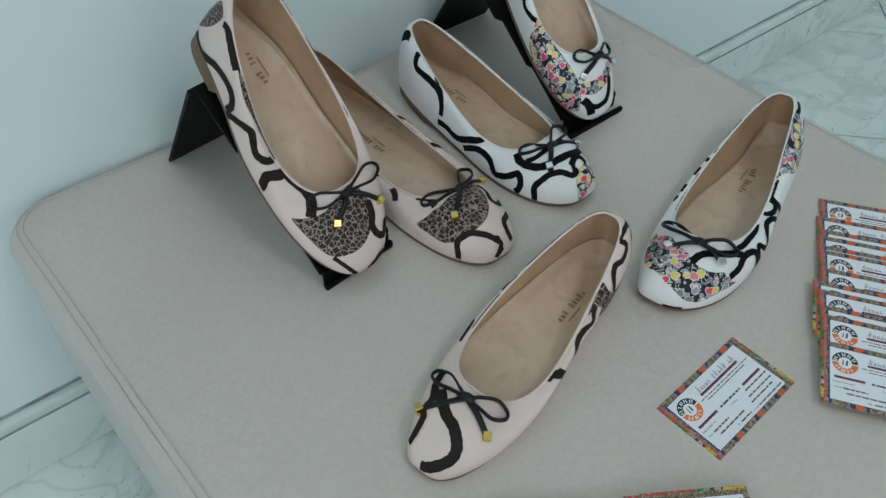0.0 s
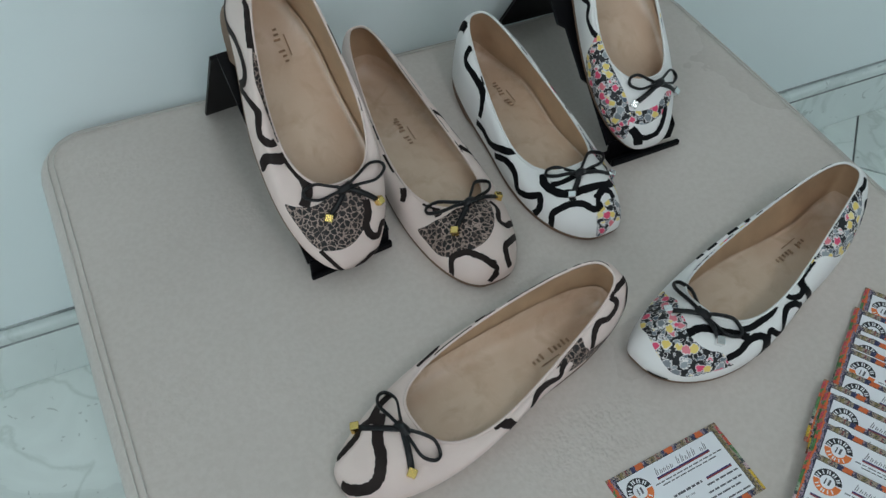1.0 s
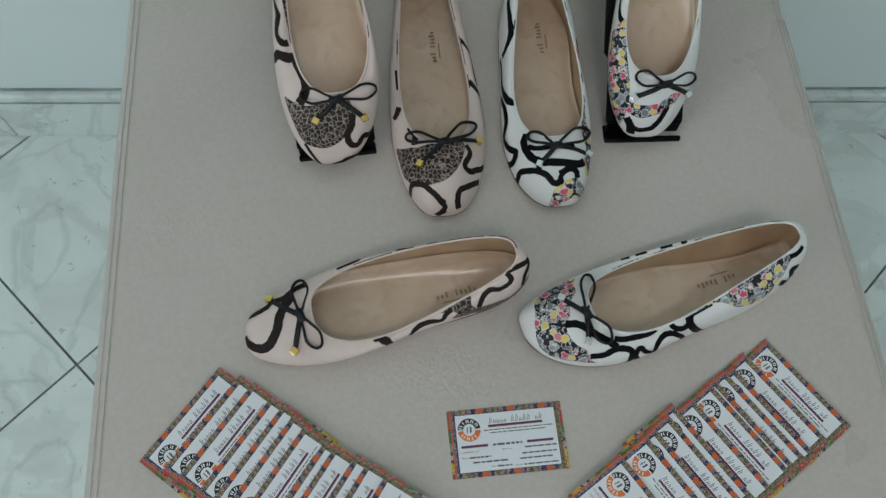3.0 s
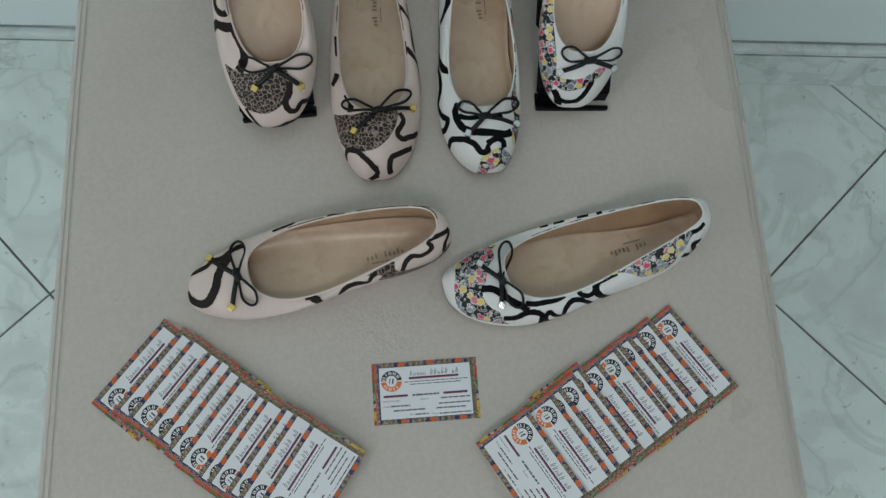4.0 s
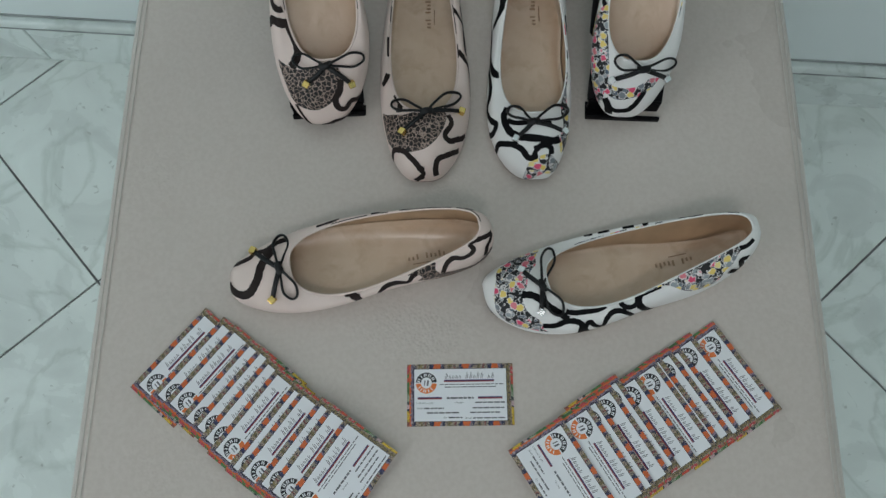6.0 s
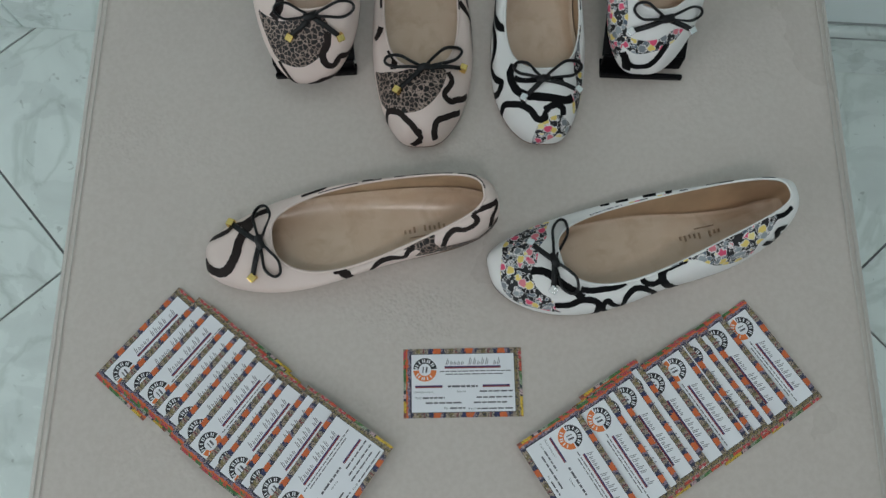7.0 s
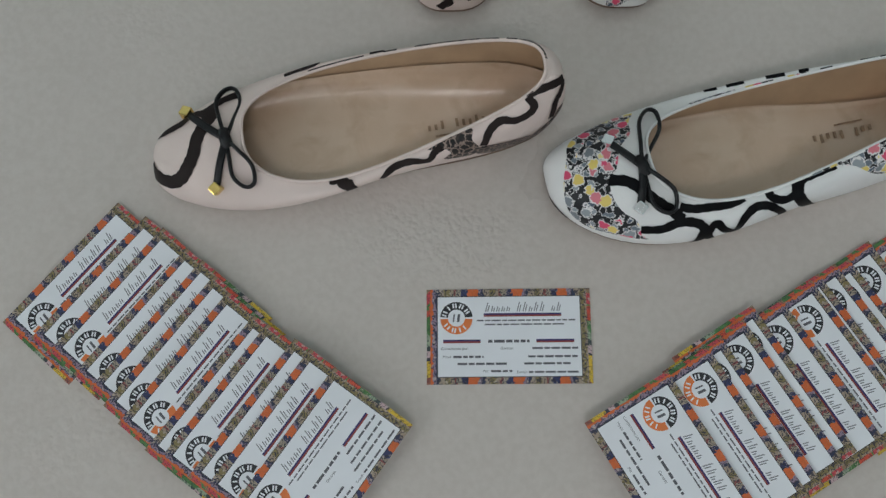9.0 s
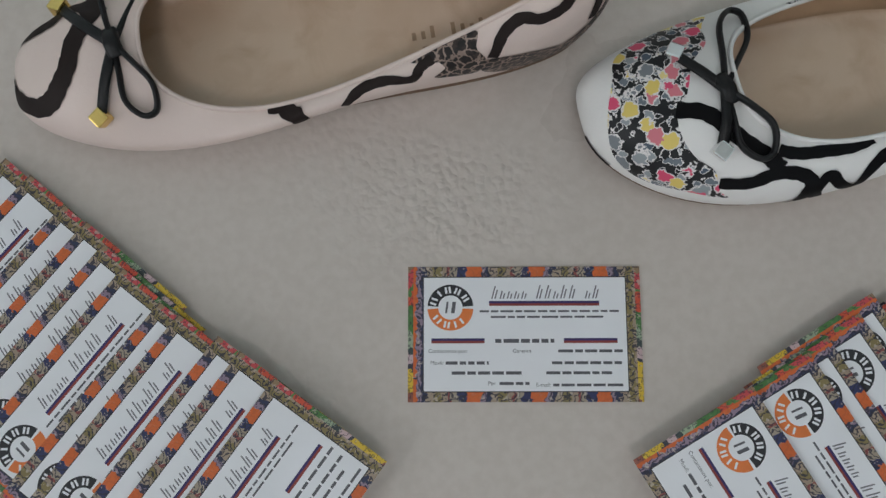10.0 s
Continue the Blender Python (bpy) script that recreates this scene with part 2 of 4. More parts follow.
M_NAVY = plain("navy_ink", (0.03, 0.02, 0.12), 0.5)
M_RED = plain("red_ink", (0.26, 0.04, 0.035), 0.5)
M_ORANGE = plain("orange_ink", (0.78, 0.20, 0.05), 0.5)


# ---- mesh helpers ----
def mesh_of(name, verts, faces, mat, smooth=True):
    me = bpy.data.meshes.new(name)
    me.from_pydata([tuple(v) for v in verts], [], faces)
    me.materials.append(mat)
    if smooth:
        me.polygons.foreach_set("use_smooth", [True] * len(me.polygons))
    me.update()
    return me


def part(name, me, parent, label=""):
    ob = new(name, me)
    ob.parent = parent
    return tagged(ob, label)


def thing(name, m, label, category, group="", kind=""):
    ob = new(name)
    ob.empty_display_size = 0.02
    ob.matrix_basis = m
    return tagged(ob, label, category, group, kind)


def grid_faces(rows, cols, close_cols=True, flip=False):
    out = []
    for i in range(rows - 1):
        for j in range(cols if close_cols else cols - 1):
            a, b = i * cols + j, i * cols + (j + 1) % cols
            f = (a, b, b + cols, a + cols)
            out.append(f[::-1] if flip else f)
    return out


def box_bm(size, at=(0, 0, 0), bevel=0.0, segs=2):
    bm = bmesh.new()
    bmesh.ops.create_cube(bm, size=1.0)
    bmesh.ops.scale(bm, vec=size, verts=bm.verts)
    if bevel:
        bmesh.ops.bevel(bm, geom=bm.edges[:], offset=bevel, segments=segs, affect="EDGES", profile=0.5)
    bmesh.ops.translate(bm, vec=at, verts=bm.verts)
    return bm


def bm_mesh(name, bm, mat, smooth=False):
    me = bpy.data.meshes.new(name)
    bm.normal_update()
    bm.to_mesh(me)
    bm.free()
    me.materials.append(mat)
    if smooth:
        me.polygons.foreach_set("use_smooth", [True] * len(me.polygons))
    return me


def catmull(pts, per=8, closed=False):
    p = np.array(pts, float)
    n = len(p)
    if closed:
        q, spans = np.vstack([p[-1], p, p[0], p[1]]), n
    else:
        q, spans = np.vstack([2 * p[0] - p[1], p, 2 * p[-1] - p[-2]]), n - 1
    out = []
    for i in range(spans):
        a, b, c, d = q[i : i + 4]
        for t in np.linspace(0, 1, per, endpoint=False):
            out.append(0.5 * (2 * b + (c - a) * t + (2 * a - 5 * b + 4 * c - d) * t**2 + (3 * b - a - 3 * c + d) * t**3))
    if not closed:
        out.append(p[-1])
    return np.array(out)


def tube(path, ra, rb, closed=False, sides=8, up=(0, 0, 1)):
    """A band swept along a path: ra across, rb thick."""
    path = np.array(path)
    n = len(path)
    if closed:
        tan = np.roll(path, -1, 0) - np.roll(path, 1, 0)
    else:
        tan = np.gradient(path, axis=0)
    tan /= np.linalg.norm(tan, axis=1)[:, None] + 1e-12
    across = np.cross(np.array(up, float), tan)
    across /= np.linalg.norm(across, axis=1)[:, None] + 1e-9
    over = np.cross(tan, across)
    verts = []
    for k in range(n):
        for a in np.linspace(0, 2 * np.pi, sides, endpoint=False):
            verts.append(path[k] + ra * np.cos(a) * across[k] + rb * np.sin(a) * over[k])
    faces = grid_faces(n, sides)
    if closed:
        faces += [((n - 1) * sides + j, (n - 1) * sides + (j + 1) % sides, (j + 1) % sides, j) for j in range(sides)]
    else:
        faces += [tuple(range(sides))[::-1], tuple((n - 1) * sides + j for j in range(sides))]
    return verts, faces


# ---- the room ----
W, E_, S, C = ROOM


def slab(name, lo, hi, mat, label, category="wall"):
    size = [b - a for a, b in zip(lo, hi)]
    ob = new(name, bm_mesh(name, box_bm(size, [(a + b) / 2 for a, b in zip(lo, hi)]), mat))
    return tagged(ob, label, category, kind="structure")


north = slab("wall_north", (W - 0.14, WALL_Y, 0), (E_ + 0.14, WALL_Y + 0.12, C), M_WALL, "smooth white painted wall behind the ottoman")
north.matrix_basis = pose(0, 0, 0, 0, 0, SKEW)
slab("wall_east", (E_, S - 0.12, 0), (E_ + 0.12, WALL_Y + 0.05, C), M_WALL, "smooth white painted wall")


def wall_with_opening(name, axis, at, lo, hi, o_lo, o_hi, z0, z1):
    """A wall 0.12 m thick along an axis, with one opening right through it."""
    bm = bmesh.new()
    for a, b, c, d in ((lo, o_lo, 0, C), (o_hi, hi, 0, C), (o_lo, o_hi, 0, z0), (o_lo, o_hi, z1, C)):
        size, mid = ((b - a), 0.12, d - c), ((a + b) / 2, at, (c + d) / 2)
        if axis == "y":
            size, mid = (0.12, b - a, d - c), (at, (a + b) / 2, (c + d) / 2)
        piece = box_bm(size, mid)
        tmp = bpy.data.meshes.new("tmp")
        piece.to_mesh(tmp)
        piece.free()
        bm.from_mesh(tmp)
        bpy.data.meshes.remove(tmp)
    return tagged(new(name, bm_mesh(name, bm, M_WALL)), "smooth white painted wall with a window opening", "wall", kind="structure")


wall_with_opening("wall_south", "x", S - 0.06, W - 0.12, E_ + 0.12, -0.6, 1.6, 0.6, 2.1)
wall_with_opening("wall_west", "y", W - 0.06, S, WALL_Y + 0.05, -2.1, -0.7, 0.9, 2.2)
slab("ceiling", (W - 0.12, S - 0.12, C), (E_ + 0.12, WALL_Y + 0.12, C + 0.1), M_CEIL, "plain white painted ceiling", "ceiling")
floor = slab("floor", (W - 0.12, S - 0.12, -0.1), (E_ + 0.12, WALL_Y + 0.12, -0.003), M_GROUT, "pale grey-green marble tiles laid diagonally", "floor")


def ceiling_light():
    """A round lamp added out of view on the ceiling, supposed from glossy highlights."""
    root = thing("ceiling_light", pose(0.1, -1.1, C), "added round ceiling light, unseen, for sheen on insoles and beads", "ceiling light")
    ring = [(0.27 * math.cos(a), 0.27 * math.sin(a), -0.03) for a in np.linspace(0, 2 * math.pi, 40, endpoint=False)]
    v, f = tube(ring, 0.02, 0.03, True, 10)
    part("rim", mesh_of("rim", v, f, M_CEIL), root, "white rim of the added light")
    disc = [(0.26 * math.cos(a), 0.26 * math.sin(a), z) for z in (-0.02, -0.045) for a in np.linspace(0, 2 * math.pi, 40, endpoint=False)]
    part("diffuser", mesh_of("diffuser", disc, grid_faces(2, 40, True, True) + [tuple(range(40)), tuple(range(40, 80))[::-1]], M_ADDED_GLOW, False), root, "glowing disc of the added light")


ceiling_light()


def skirting():
    root = thing("baseboard", pose(0, 0, 0, 0, 0, SKEW), "pale marble skirting tiles along the wall", "skirting", kind="structure")
    x = W
    cuts = [-1.55, -1.08, -0.62, -0.16, 0.3, 0.93, 1.38, 1.83, E_]
    me_cache = {}
    for b in cuts:
        ln = round(b - x - 0.0015, 4)
        if ln not in me_cache:
            bm = box_bm((ln, 0.011, 0.082), (ln / 2, 0, 0.041), 0.0015, 1)
            me_cache[ln] = bm_mesh("skirting_tile", bm, M_SKIRT)
        ob = part("skirting_tile", me_cache[ln], root)
        ob.location = (x, WALL_Y - 0.0055, 0)
        x = b
    cap = part("skirting_cap", bm_mesh("skirting_cap", box_bm((E_ - W, 0.0125, 0.0155), ((E_ + W) / 2, WALL_Y - 0.00625, 0.0913), 0.004, 3), M_SKIRT, True), root, "rounded pale marble capping strip")
    for z, deep in ((0.0828, 0.0118), (0.0998, 0.0022)):
        part("joint", bm_mesh("joint", box_bm((E_ - W, deep, 0.0017), ((E_ + W) / 2, WALL_Y - deep / 2, z)), M_JOINT), root, "grey joint line")
    return root


skirting()


# ---- the ottoman ----
CORNERS = {"bl": (-0.351, 0.484), "br": (0.292, 0.479), "fr": (0.331, -0.19), "fl": (-0.315, -0.19)}


def quad(u, v):
    """From the unit square to the ottoman's slightly skewed plan."""
    a, b, c, d = (np.array(CORNERS[k]) for k in ("fl", "fr", "br", "bl"))
    return (1 - u) * (1 - v) * a + u * (1 - v) * b + u * v * c + (1 - u) * v * d


def dish(x):
    """The cushion lies a little higher towards its sides."""
    t = min(max((abs(x + 0.01) - 0.09) / 0.14, 0.0), 1.0)
    return 0.0036 * t * t * (3 - 2 * t)


def ottoman_ring(inset, z, n=26, corner=0.045):
    """One closed loop round the ottoman, at a distance inside its outline."""
    w, d = 0.635, 0.655
    r = max(corner - inset, 0.004)
    pts = []
    for cx, cy, a0 in ((w - inset - r, d - inset - r, 0), (inset + r, d - inset - r, 90), (inset + r, inset + r, 180), (w - inset - r, inset + r, 270)):
        for a in np.linspace(a0, a0 + 90, 8):
            pts.append((cx + r * math.cos(radians(a)), cy + r * math.sin(radians(a))))
    out = []
    m = len(pts)
    for i in range(m):
        a, b = np.array(pts[i]), np.array(pts[(i + 1) % m])
        k = n if i % 8 == 7 else 1
        for t in range(k):
            q = a + (b - a) * t / k
            x, y = quad(q[0] / w, q[1] / d)
            wob = noise.noise(Vector((x * 5, y * 5, z * 4))) * 0.0022
            out.append((x + wob, y + (wob if inset > 0.05 else wob * 0.3), z + (wob * 0.4 if inset > 0.02 else 0) + (dish(x) if z > 0.3 else 0)))
    return out


def build_ottoman():
    root = thing("ottoman", pose(0, 0, 0), "cream leather ottoman with stitched top edges against the wall", "ottoman")
    r = 0.02
    prof = [(0.004, 0.0), (0.001, 0.03), (0.0, 0.12), (-0.002, 0.2), (-0.001, 0.27)]
    prof += [(r - r * math.cos(a) - 0.001, H - r - 0.0015 + r * math.sin(a)) for a in np.linspace(0, math.pi / 2, 9)]
    prof += [(0.035, H - 0.0007), (0.06, H), (0.1, H), (0.15, H), (0.2, H), (0.25, H), (0.3, H), (0.314, H)]
    rings = [ottoman_ring(i, z) for i, z in prof]
    cols = len(rings[0])
    verts = [v for ring in rings for v in ring]
    faces = grid_faces(len(rings), cols) + [tuple((len(rings) - 1) * cols + j for j in range(cols))]
    part("body", mesh_of("body", verts, faces, M_OTTOMAN), root)
    for inset, z in ((0.0088, H - 0.0033), (0.0142, H - 0.0011)):
        loop = np.array(ottoman_ring(inset, z))
        v, f = tube(loop, 0.0005, 0.00032, True, 6)
        part("seam", mesh_of("seam", v, f, M_STITCH), root, "raised stitched seam along the top edge")
    return root


build_ottoman()


# ---- shoes: one last for all six ----
SHOE_L = 0.2249
HALF = np.polyfit([0, 0.12, 0.25, 0.4, 0.55, 0.7, 0.85, 1], [0.0336, 0.0386, 0.0419, 0.0401, 0.0352, 0.0312, 0.0299, 0.0286], 4)
TOP = np.polyfit([0.26, 0.33, 0.42, 0.55, 0.7, 0.85, 0.93, 0.985], [0.0322, 0.0299, 0.0258, 0.0312, 0.0433, 0.0558, 0.065, 0.0738], 4)
THROAT = 0.2494
# of the shoe being built: curve, sway, lean of the topline, flare and bulge of either side, growth in length,
# reach and height of the heel, depth of the throat, flare of the heel on either side, lift of the heel
SHAPE = [0.0] * 14


def last(phi, j):
    """A point of the upper: phi goes round from the toe (0) to the heel (pi), j from the sole (0) to the topline (1)."""
    c, sn = math.cos(phi), math.sin(phi)
    sg, ab = (1 if sn >= 0 else -1), abs(sn)
    s = (1 - c) / 2
    curve, sway, lean, flare_r, flare_l, bulge_r, bulge_l, grow, heel, tall, throat, heel_r, heel_l, lift = SHAPE
    so = 0.982 - (0.982 - THROAT - throat) * (1 + c) / 2
    back = min(max((s - 0.5) / 0.4, 0.0), 1.0)
    back = back * back * (3 - 2 * back)
    xs, ys = np.polyval(HALF, s) * sg * ab**0.580, SHOE_L * s
    xo, yo = (np.polyval(HALF, so) - 0.0055) * sg * ab**0.715, SHOE_L * so
    z0 = 0.004 + 0.004 * max(0.0, 1 - s / 0.16) ** 2 + lift * back
    th = j * math.pi / 2
    a, b = 1 - math.cos(th), math.sin(th)
    out = 0.0057 * math.sin(2 * th) * (1 + 50 * (bulge_r + bulge_l + (bulge_r - bulge_l) * math.tanh(4 * sn)))
    x = xs * (1 - a) + xo * a + out * sg * ab
    y = ys * (1 - a) + yo * a - out * c * (0.4 if c > 0 else 1.0)
    q = y / SHOE_L
    x += curve * ((2 * q - 1) ** 2 - 0.33) + sway * q * (1 - q) * (1 - 2 * q) * 4
    x += (1 - a) * ab * (flare_r + heel_r * back if sn >= 0 else -flare_l - heel_l * back)
    y = y * (1 + grow) + heel * max(0.0, -c) ** 3 * (1 - 0.6 * a)
    return np.array((x, y, z0 + (np.polyval(TOP, so) * (1 + tall * s) + lean * sn - z0) * b))


def last_frame(phi, j):
    e = 1e-3
    p = last(phi, j)
    j2 = j - e if j > 0.5 else j + e
    dp, dj = (last(phi + e, j) - last(phi - e, j)) / (2 * e), (last(phi, j2) - p) / (j2 - j)
    n = np.cross(dp, dj)
    n /= np.linalg.norm(n) + 1e-12
    return p, dp, dj, n


def ribbon(ctrl, width):
    """A printed line on the upper; ctrl: (degrees round, height) pairs."""
    uv = catmull(ctrl, 12)
    n = len(uv)
    verts = []
    for k in range(n):
        u, v = radians(uv[k][0]), min(max(uv[k][1], 0.0), 1.0)
        p, dp, dj, nn = last_frame(u, v)
        d = uv[min(k + 1, n - 1)] - uv[max(k - 1, 0)]
        t = dp * radians(d[0]) + dj * d[1]
        side = np.cross(nn, t)
        side /= np.linalg.norm(side) + 1e-12
        jac = np.stack([dp, dj], 1)
        w = width * 1.12 * (1 + 0.05 * math.sin(k * 0.9 + ctrl[0][0]))
        for q in (-0.5, -0.25, 0, 0.25, 0.5):
            du, dv = np.linalg.lstsq(jac, side * w * q, rcond=None)[0]
            u2, v2 = u + du, min(max(v + dv, 0.0), 1.0)
            p2, _, _, n2 = last_frame(u2, v2)
            verts.append(p2 + n2 * 0.00035)
    return verts, grid_faces(n, 5, False)


def blob(ctrl, lift=0.0002):
    """A printed field with a smooth closed outline on the upper."""
    uv = catmull([(math.copysign(abs(u / 90) ** 0.6, u), v) for u, v in ctrl], 10, True)
    mid = uv.mean(0)
    verts, rings, n = [], 12, len(uv)
    for r in range(rings):
        for q in uv:
            u, v = mid + (q - mid) * (1 - r / rings)
            u = math.copysign(90 * abs(u) ** (1 / 0.6), u)
            v = min(max(v, 0.0), 1.0)
            p, _, _, nn = last_frame(radians(u), v)
            verts.append(p + nn * lift)
    p, _, _, nn = last_frame(radians(math.copysign(90 * abs(mid[0]) ** (1 / 0.6), mid[0])), mid[1])
    verts.append(p + nn * lift)
    faces = grid_faces(rings, n)
    faces += [((rings - 1) * n + j, (rings - 1) * n + (j + 1) % n, rings * n) for j in range(n)]
    return verts, faces


def shoe_shell(skin, sock):
    """The meshes of one shoe's shell, in the shape that is set."""
    n, rows = 96, 15
    ph = []
    for k in range(n):            # closer together round the toe and the heel
        w = 2 * k / n if k <= n // 2 else 2 - 2 * k / n
        w = 0.5 * (2 * w) ** 1.4 if w < 0.5 else 1 - 0.5 * (2 - 2 * w) ** 1.4
        ph.append(math.pi * w if k <= n // 2 else 2 * math.pi - math.pi * w)
    js = [k / (rows - 1) for k in range(rows)]
    outer = [last(p, j) for j in js for p in ph]
    inner = []
    for j in js:
        for p in ph:
            q, _, _, nn = last_frame(p, j)
            inner.append(q - nn * 0.0014)
    rim = [last(p, 1.0) + np.array((0, 0, 0.0002)) for p in ph]
    sole_top = [last(p, 0.0) * (0.99, 1, 1) - np.array((0, (last(p, 0)[1] - SHOE_L / 2) * 0.01, -0.0004)) for p in ph]
    sole_low = [q - np.array((0, 0, 0.0044 if q[1] < 0.17 else q[2])) for q in sole_top]
    sole_low = [np.array((q[0], q[1], max(q[2], 0.0))) for q in sole_low]
    top_v, rings = [], 9
    for up in (1.0, 0.65, 0.35):        # the sock curls up the walls, unlike on either side
        for p in ph:
            sn = math.sin(p)
            edge = sock[1] if sn >= 0 else sock[0]
            edge = 0.26 + (edge - 0.26) * min(1.0, abs(sn) * 1.6) * (1 + 0.12 * math.sin(5 * p))
            q, _, _, nn = last_frame(p, max(edge, 0.03) * up)
            top_v.append(q - nn * 0.0026)
    edge = top_v[-n:]
    for r in range(1, rings - 2):
        f = 1 - r / (rings - 2)
        for q in edge:
            y = SHOE_L / 2 + (q[1] - SHOE_L / 2) * f
            mid = SHAPE[0] * ((2 * y / SHOE_L - 1) ** 2 - 0.33)
            off = q[0] - SHAPE[0] * ((2 * q[1] / SHOE_L - 1) ** 2 - 0.33)
            bed = 0.0072 + SHAPE[13] * min(max((y / SHOE_L - 0.45) / 0.45, 0.0), 1.0)
            top_v.append((mid + off * f, y, bed + (q[2] - bed) * f**5))
    top_v.append((SHAPE[0] * -0.33, SHOE_L / 2, 0.0072 + SHAPE[13] * 0.11))
    ins_f = grid_faces(rings, n) + [((rings - 1) * n + k, (rings - 1) * n + (k + 1) % n, rings * n) for k in range(n)]
    up_f = grid_faces(rows, n)
    sole = sole_low + sole_top
    return {"upper": mesh_of("upper", outer, up_f, skin), "lining": mesh_of("lining", inner, [f[::-1] for f in up_f], M_LINING),
            "insole": mesh_of("insole", top_v, ins_f, M_INSOLE), "topline_binding": mesh_of("topline_binding", *tube(rim, 0.0010, 0.0011, True, 8), skin),
            "outsole": mesh_of("outsole", sole, grid_faces(2, n) + [tuple(range(n))[::-1]], M_SOLE, False)}


def stamp_mesh():
    """The maker's stamp in the heel, as plain bars."""
    rnd = random.Random(4)
    bm = bmesh.new()
    x = -0.012
    for k, w in enumerate((5, 0, 3)):
        for _ in range(w):
            h = rnd.choice((0.0022, 0.0034, 0.0026))
            b = box_bm((h, 0.0011, 0.0002), (-0.0017 + h / 2, x, 0))
            tmp = bpy.data.meshes.new("tmp")
            b.to_mesh(tmp)
            b.free()
            bm.from_mesh(tmp)
            bpy.data.meshes.remove(tmp)
            x += 0.0026
        x += 0.0016
    b = box_bm((0.0006, 0.011, 0.0002), (-0.0042, 0.002, 0))
    tmp = bpy.data.meshes.new("tmp")
    b.to_mesh(tmp)
    b.free()
    bm.from_mesh(tmp)
    bpy.data.meshes.remove(tmp)
    return bm_mesh("maker_stamp", bm, M_STAMP)


STAMP = stamp_mesh()


def build_bow(parent, metal, knot, tips, ends):
    """A lace bow on the throat: a knot, two loops out to their tips, two tails with cube beads; in millimetres."""
    knot = np.array(knot) * 0.001 + (0, 0, 0.0016)
    v, f = tube(catmull([knot + (-0.005, -0.001, -0.0004), knot + (0, 0, 0.0018), knot + (0.005, 0.001, -0.0004)], 6), 0.0032, 0.0022)
    bow = part("bow", mesh_of("bow", v, f, M_LACE), parent, "thin black leather lace bow")
    for k, tip in enumerate(tips):
        tip = np.array(tip) * 0.001 + (0, 0, 0.0035)
        d = tip - knot
        p = np.cross((0, 0, 1.0), d / np.linalg.norm(d)) * 0.0062
        up = np.array((0, 0, 0.003))
        pts = [knot, knot + 0.35 * d + 0.55 * p + up, knot + 0.72 * d + p + up, tip + 0.45 * p, tip - 0.45 * p, knot + 0.72 * d - p, knot + 0.35 * d - 0.5 * p, knot]
        v, f = tube(catmull(pts, 7), 0.0011, 0.0018)
        part("lace_loop", mesh_of("lace_loop", v, f, M_LACE), bow)
    for k, end in enumerate(ends):
        end = np.array(end) * 0.001 + (0, 0, 0.0022)
        mid = (knot + end) / 2 + (0.001, 0.0, 0.0022)
        path = catmull([knot, mid, end], 8)
        v, f = tube(path, 0.0021, 0.0011)
        part("lace_tail", mesh_of("lace_tail", v, f, M_LACE), bow)
        d = path[-1] - path[-2]
        bead = part("bead", bm_mesh("bead", box_bm((0.0058, 0.0058, 0.0058), (0, 0, 0), 0.0007, 2), metal), bow, "square gold bead" if metal == M_GOLD else "square silver bead")
        bead.matrix_basis = Matrix.Translation(end + d / np.linalg.norm(d) * 0.001) @ pose(0, 0, 0, 14, 10, 20 + 40 * k + math.degrees(math.atan2(d[1], d[0])))


def build_shoe(m, shape, skin, label, group, strokes, fields, rims, knot, tips, ends, stamp, sock):
    SHAPE[:] = shape
    root = thing("ballet_flat", m, label, "shoe", group)
    blush = skin == "blush"
    made = shoe_shell(M_BLUSH if blush else M_WHITE, sock)
    up = part("upper", made["upper"], root, "blush leather printed with dark brown curves and leopard fields" if blush else "white leather printed with black curves and small flowers")
    part("lining", made["lining"], root, "tan leather lining")
    ins = part("insole", made["insole"], root, "tan leather insole")
    part("outsole", made["outsole"], root, "thin brown outsole")
    part("topline_binding", made["topline_binding"], root)
    st = tagged(part("maker_stamp", STAMP, ins, "worn brown stamped bars"), kind="stuff")
    st.matrix_basis = pose(0.004, 0.170, 0.0086 + 0.75 * shape[13], 2.2, 0, 0) @ pose(0, 0, 0, 0, 0, 0 if stamp > 0 else 180) @ Matrix.Scale(1.45, 4)
    for ctrl in fields:
        part("print_field", mesh_of("print_field", *blob(ctrl), M_LEOPARD if blush else M_FLORAL), up, "leopard-spotted field" if blush else "small-flowered field")
    for width, ctrl in strokes:
        part("print_line", mesh_of("print_line", *ribbon(ctrl, width), M_BROWNLINE if blush else M_BLACKLINE), up)
    for a, z, kind in rims:
        run = []
        for k in range(11):
            q = last(radians(a + (z - a) * k / 10), 1.0)
            d = np.array((q[0], (q[1] - SHOE_L * 0.6) * 0.4, 0.0))
            run.append(q + d / np.linalg.norm(d) * 0.0004)
        mat = (M_BROWNLINE if blush else M_BLACKLINE) if kind == "line" else (M_LEOPARD if blush else M_FLORAL)
        part("rim_print", mesh_of("rim_print", *tube(run, 0.0010, 0.0013, False, 8), mat), up)
    build_bow(root, M_GOLD if blush else M_SILVER, knot, tips, ends)
    return root


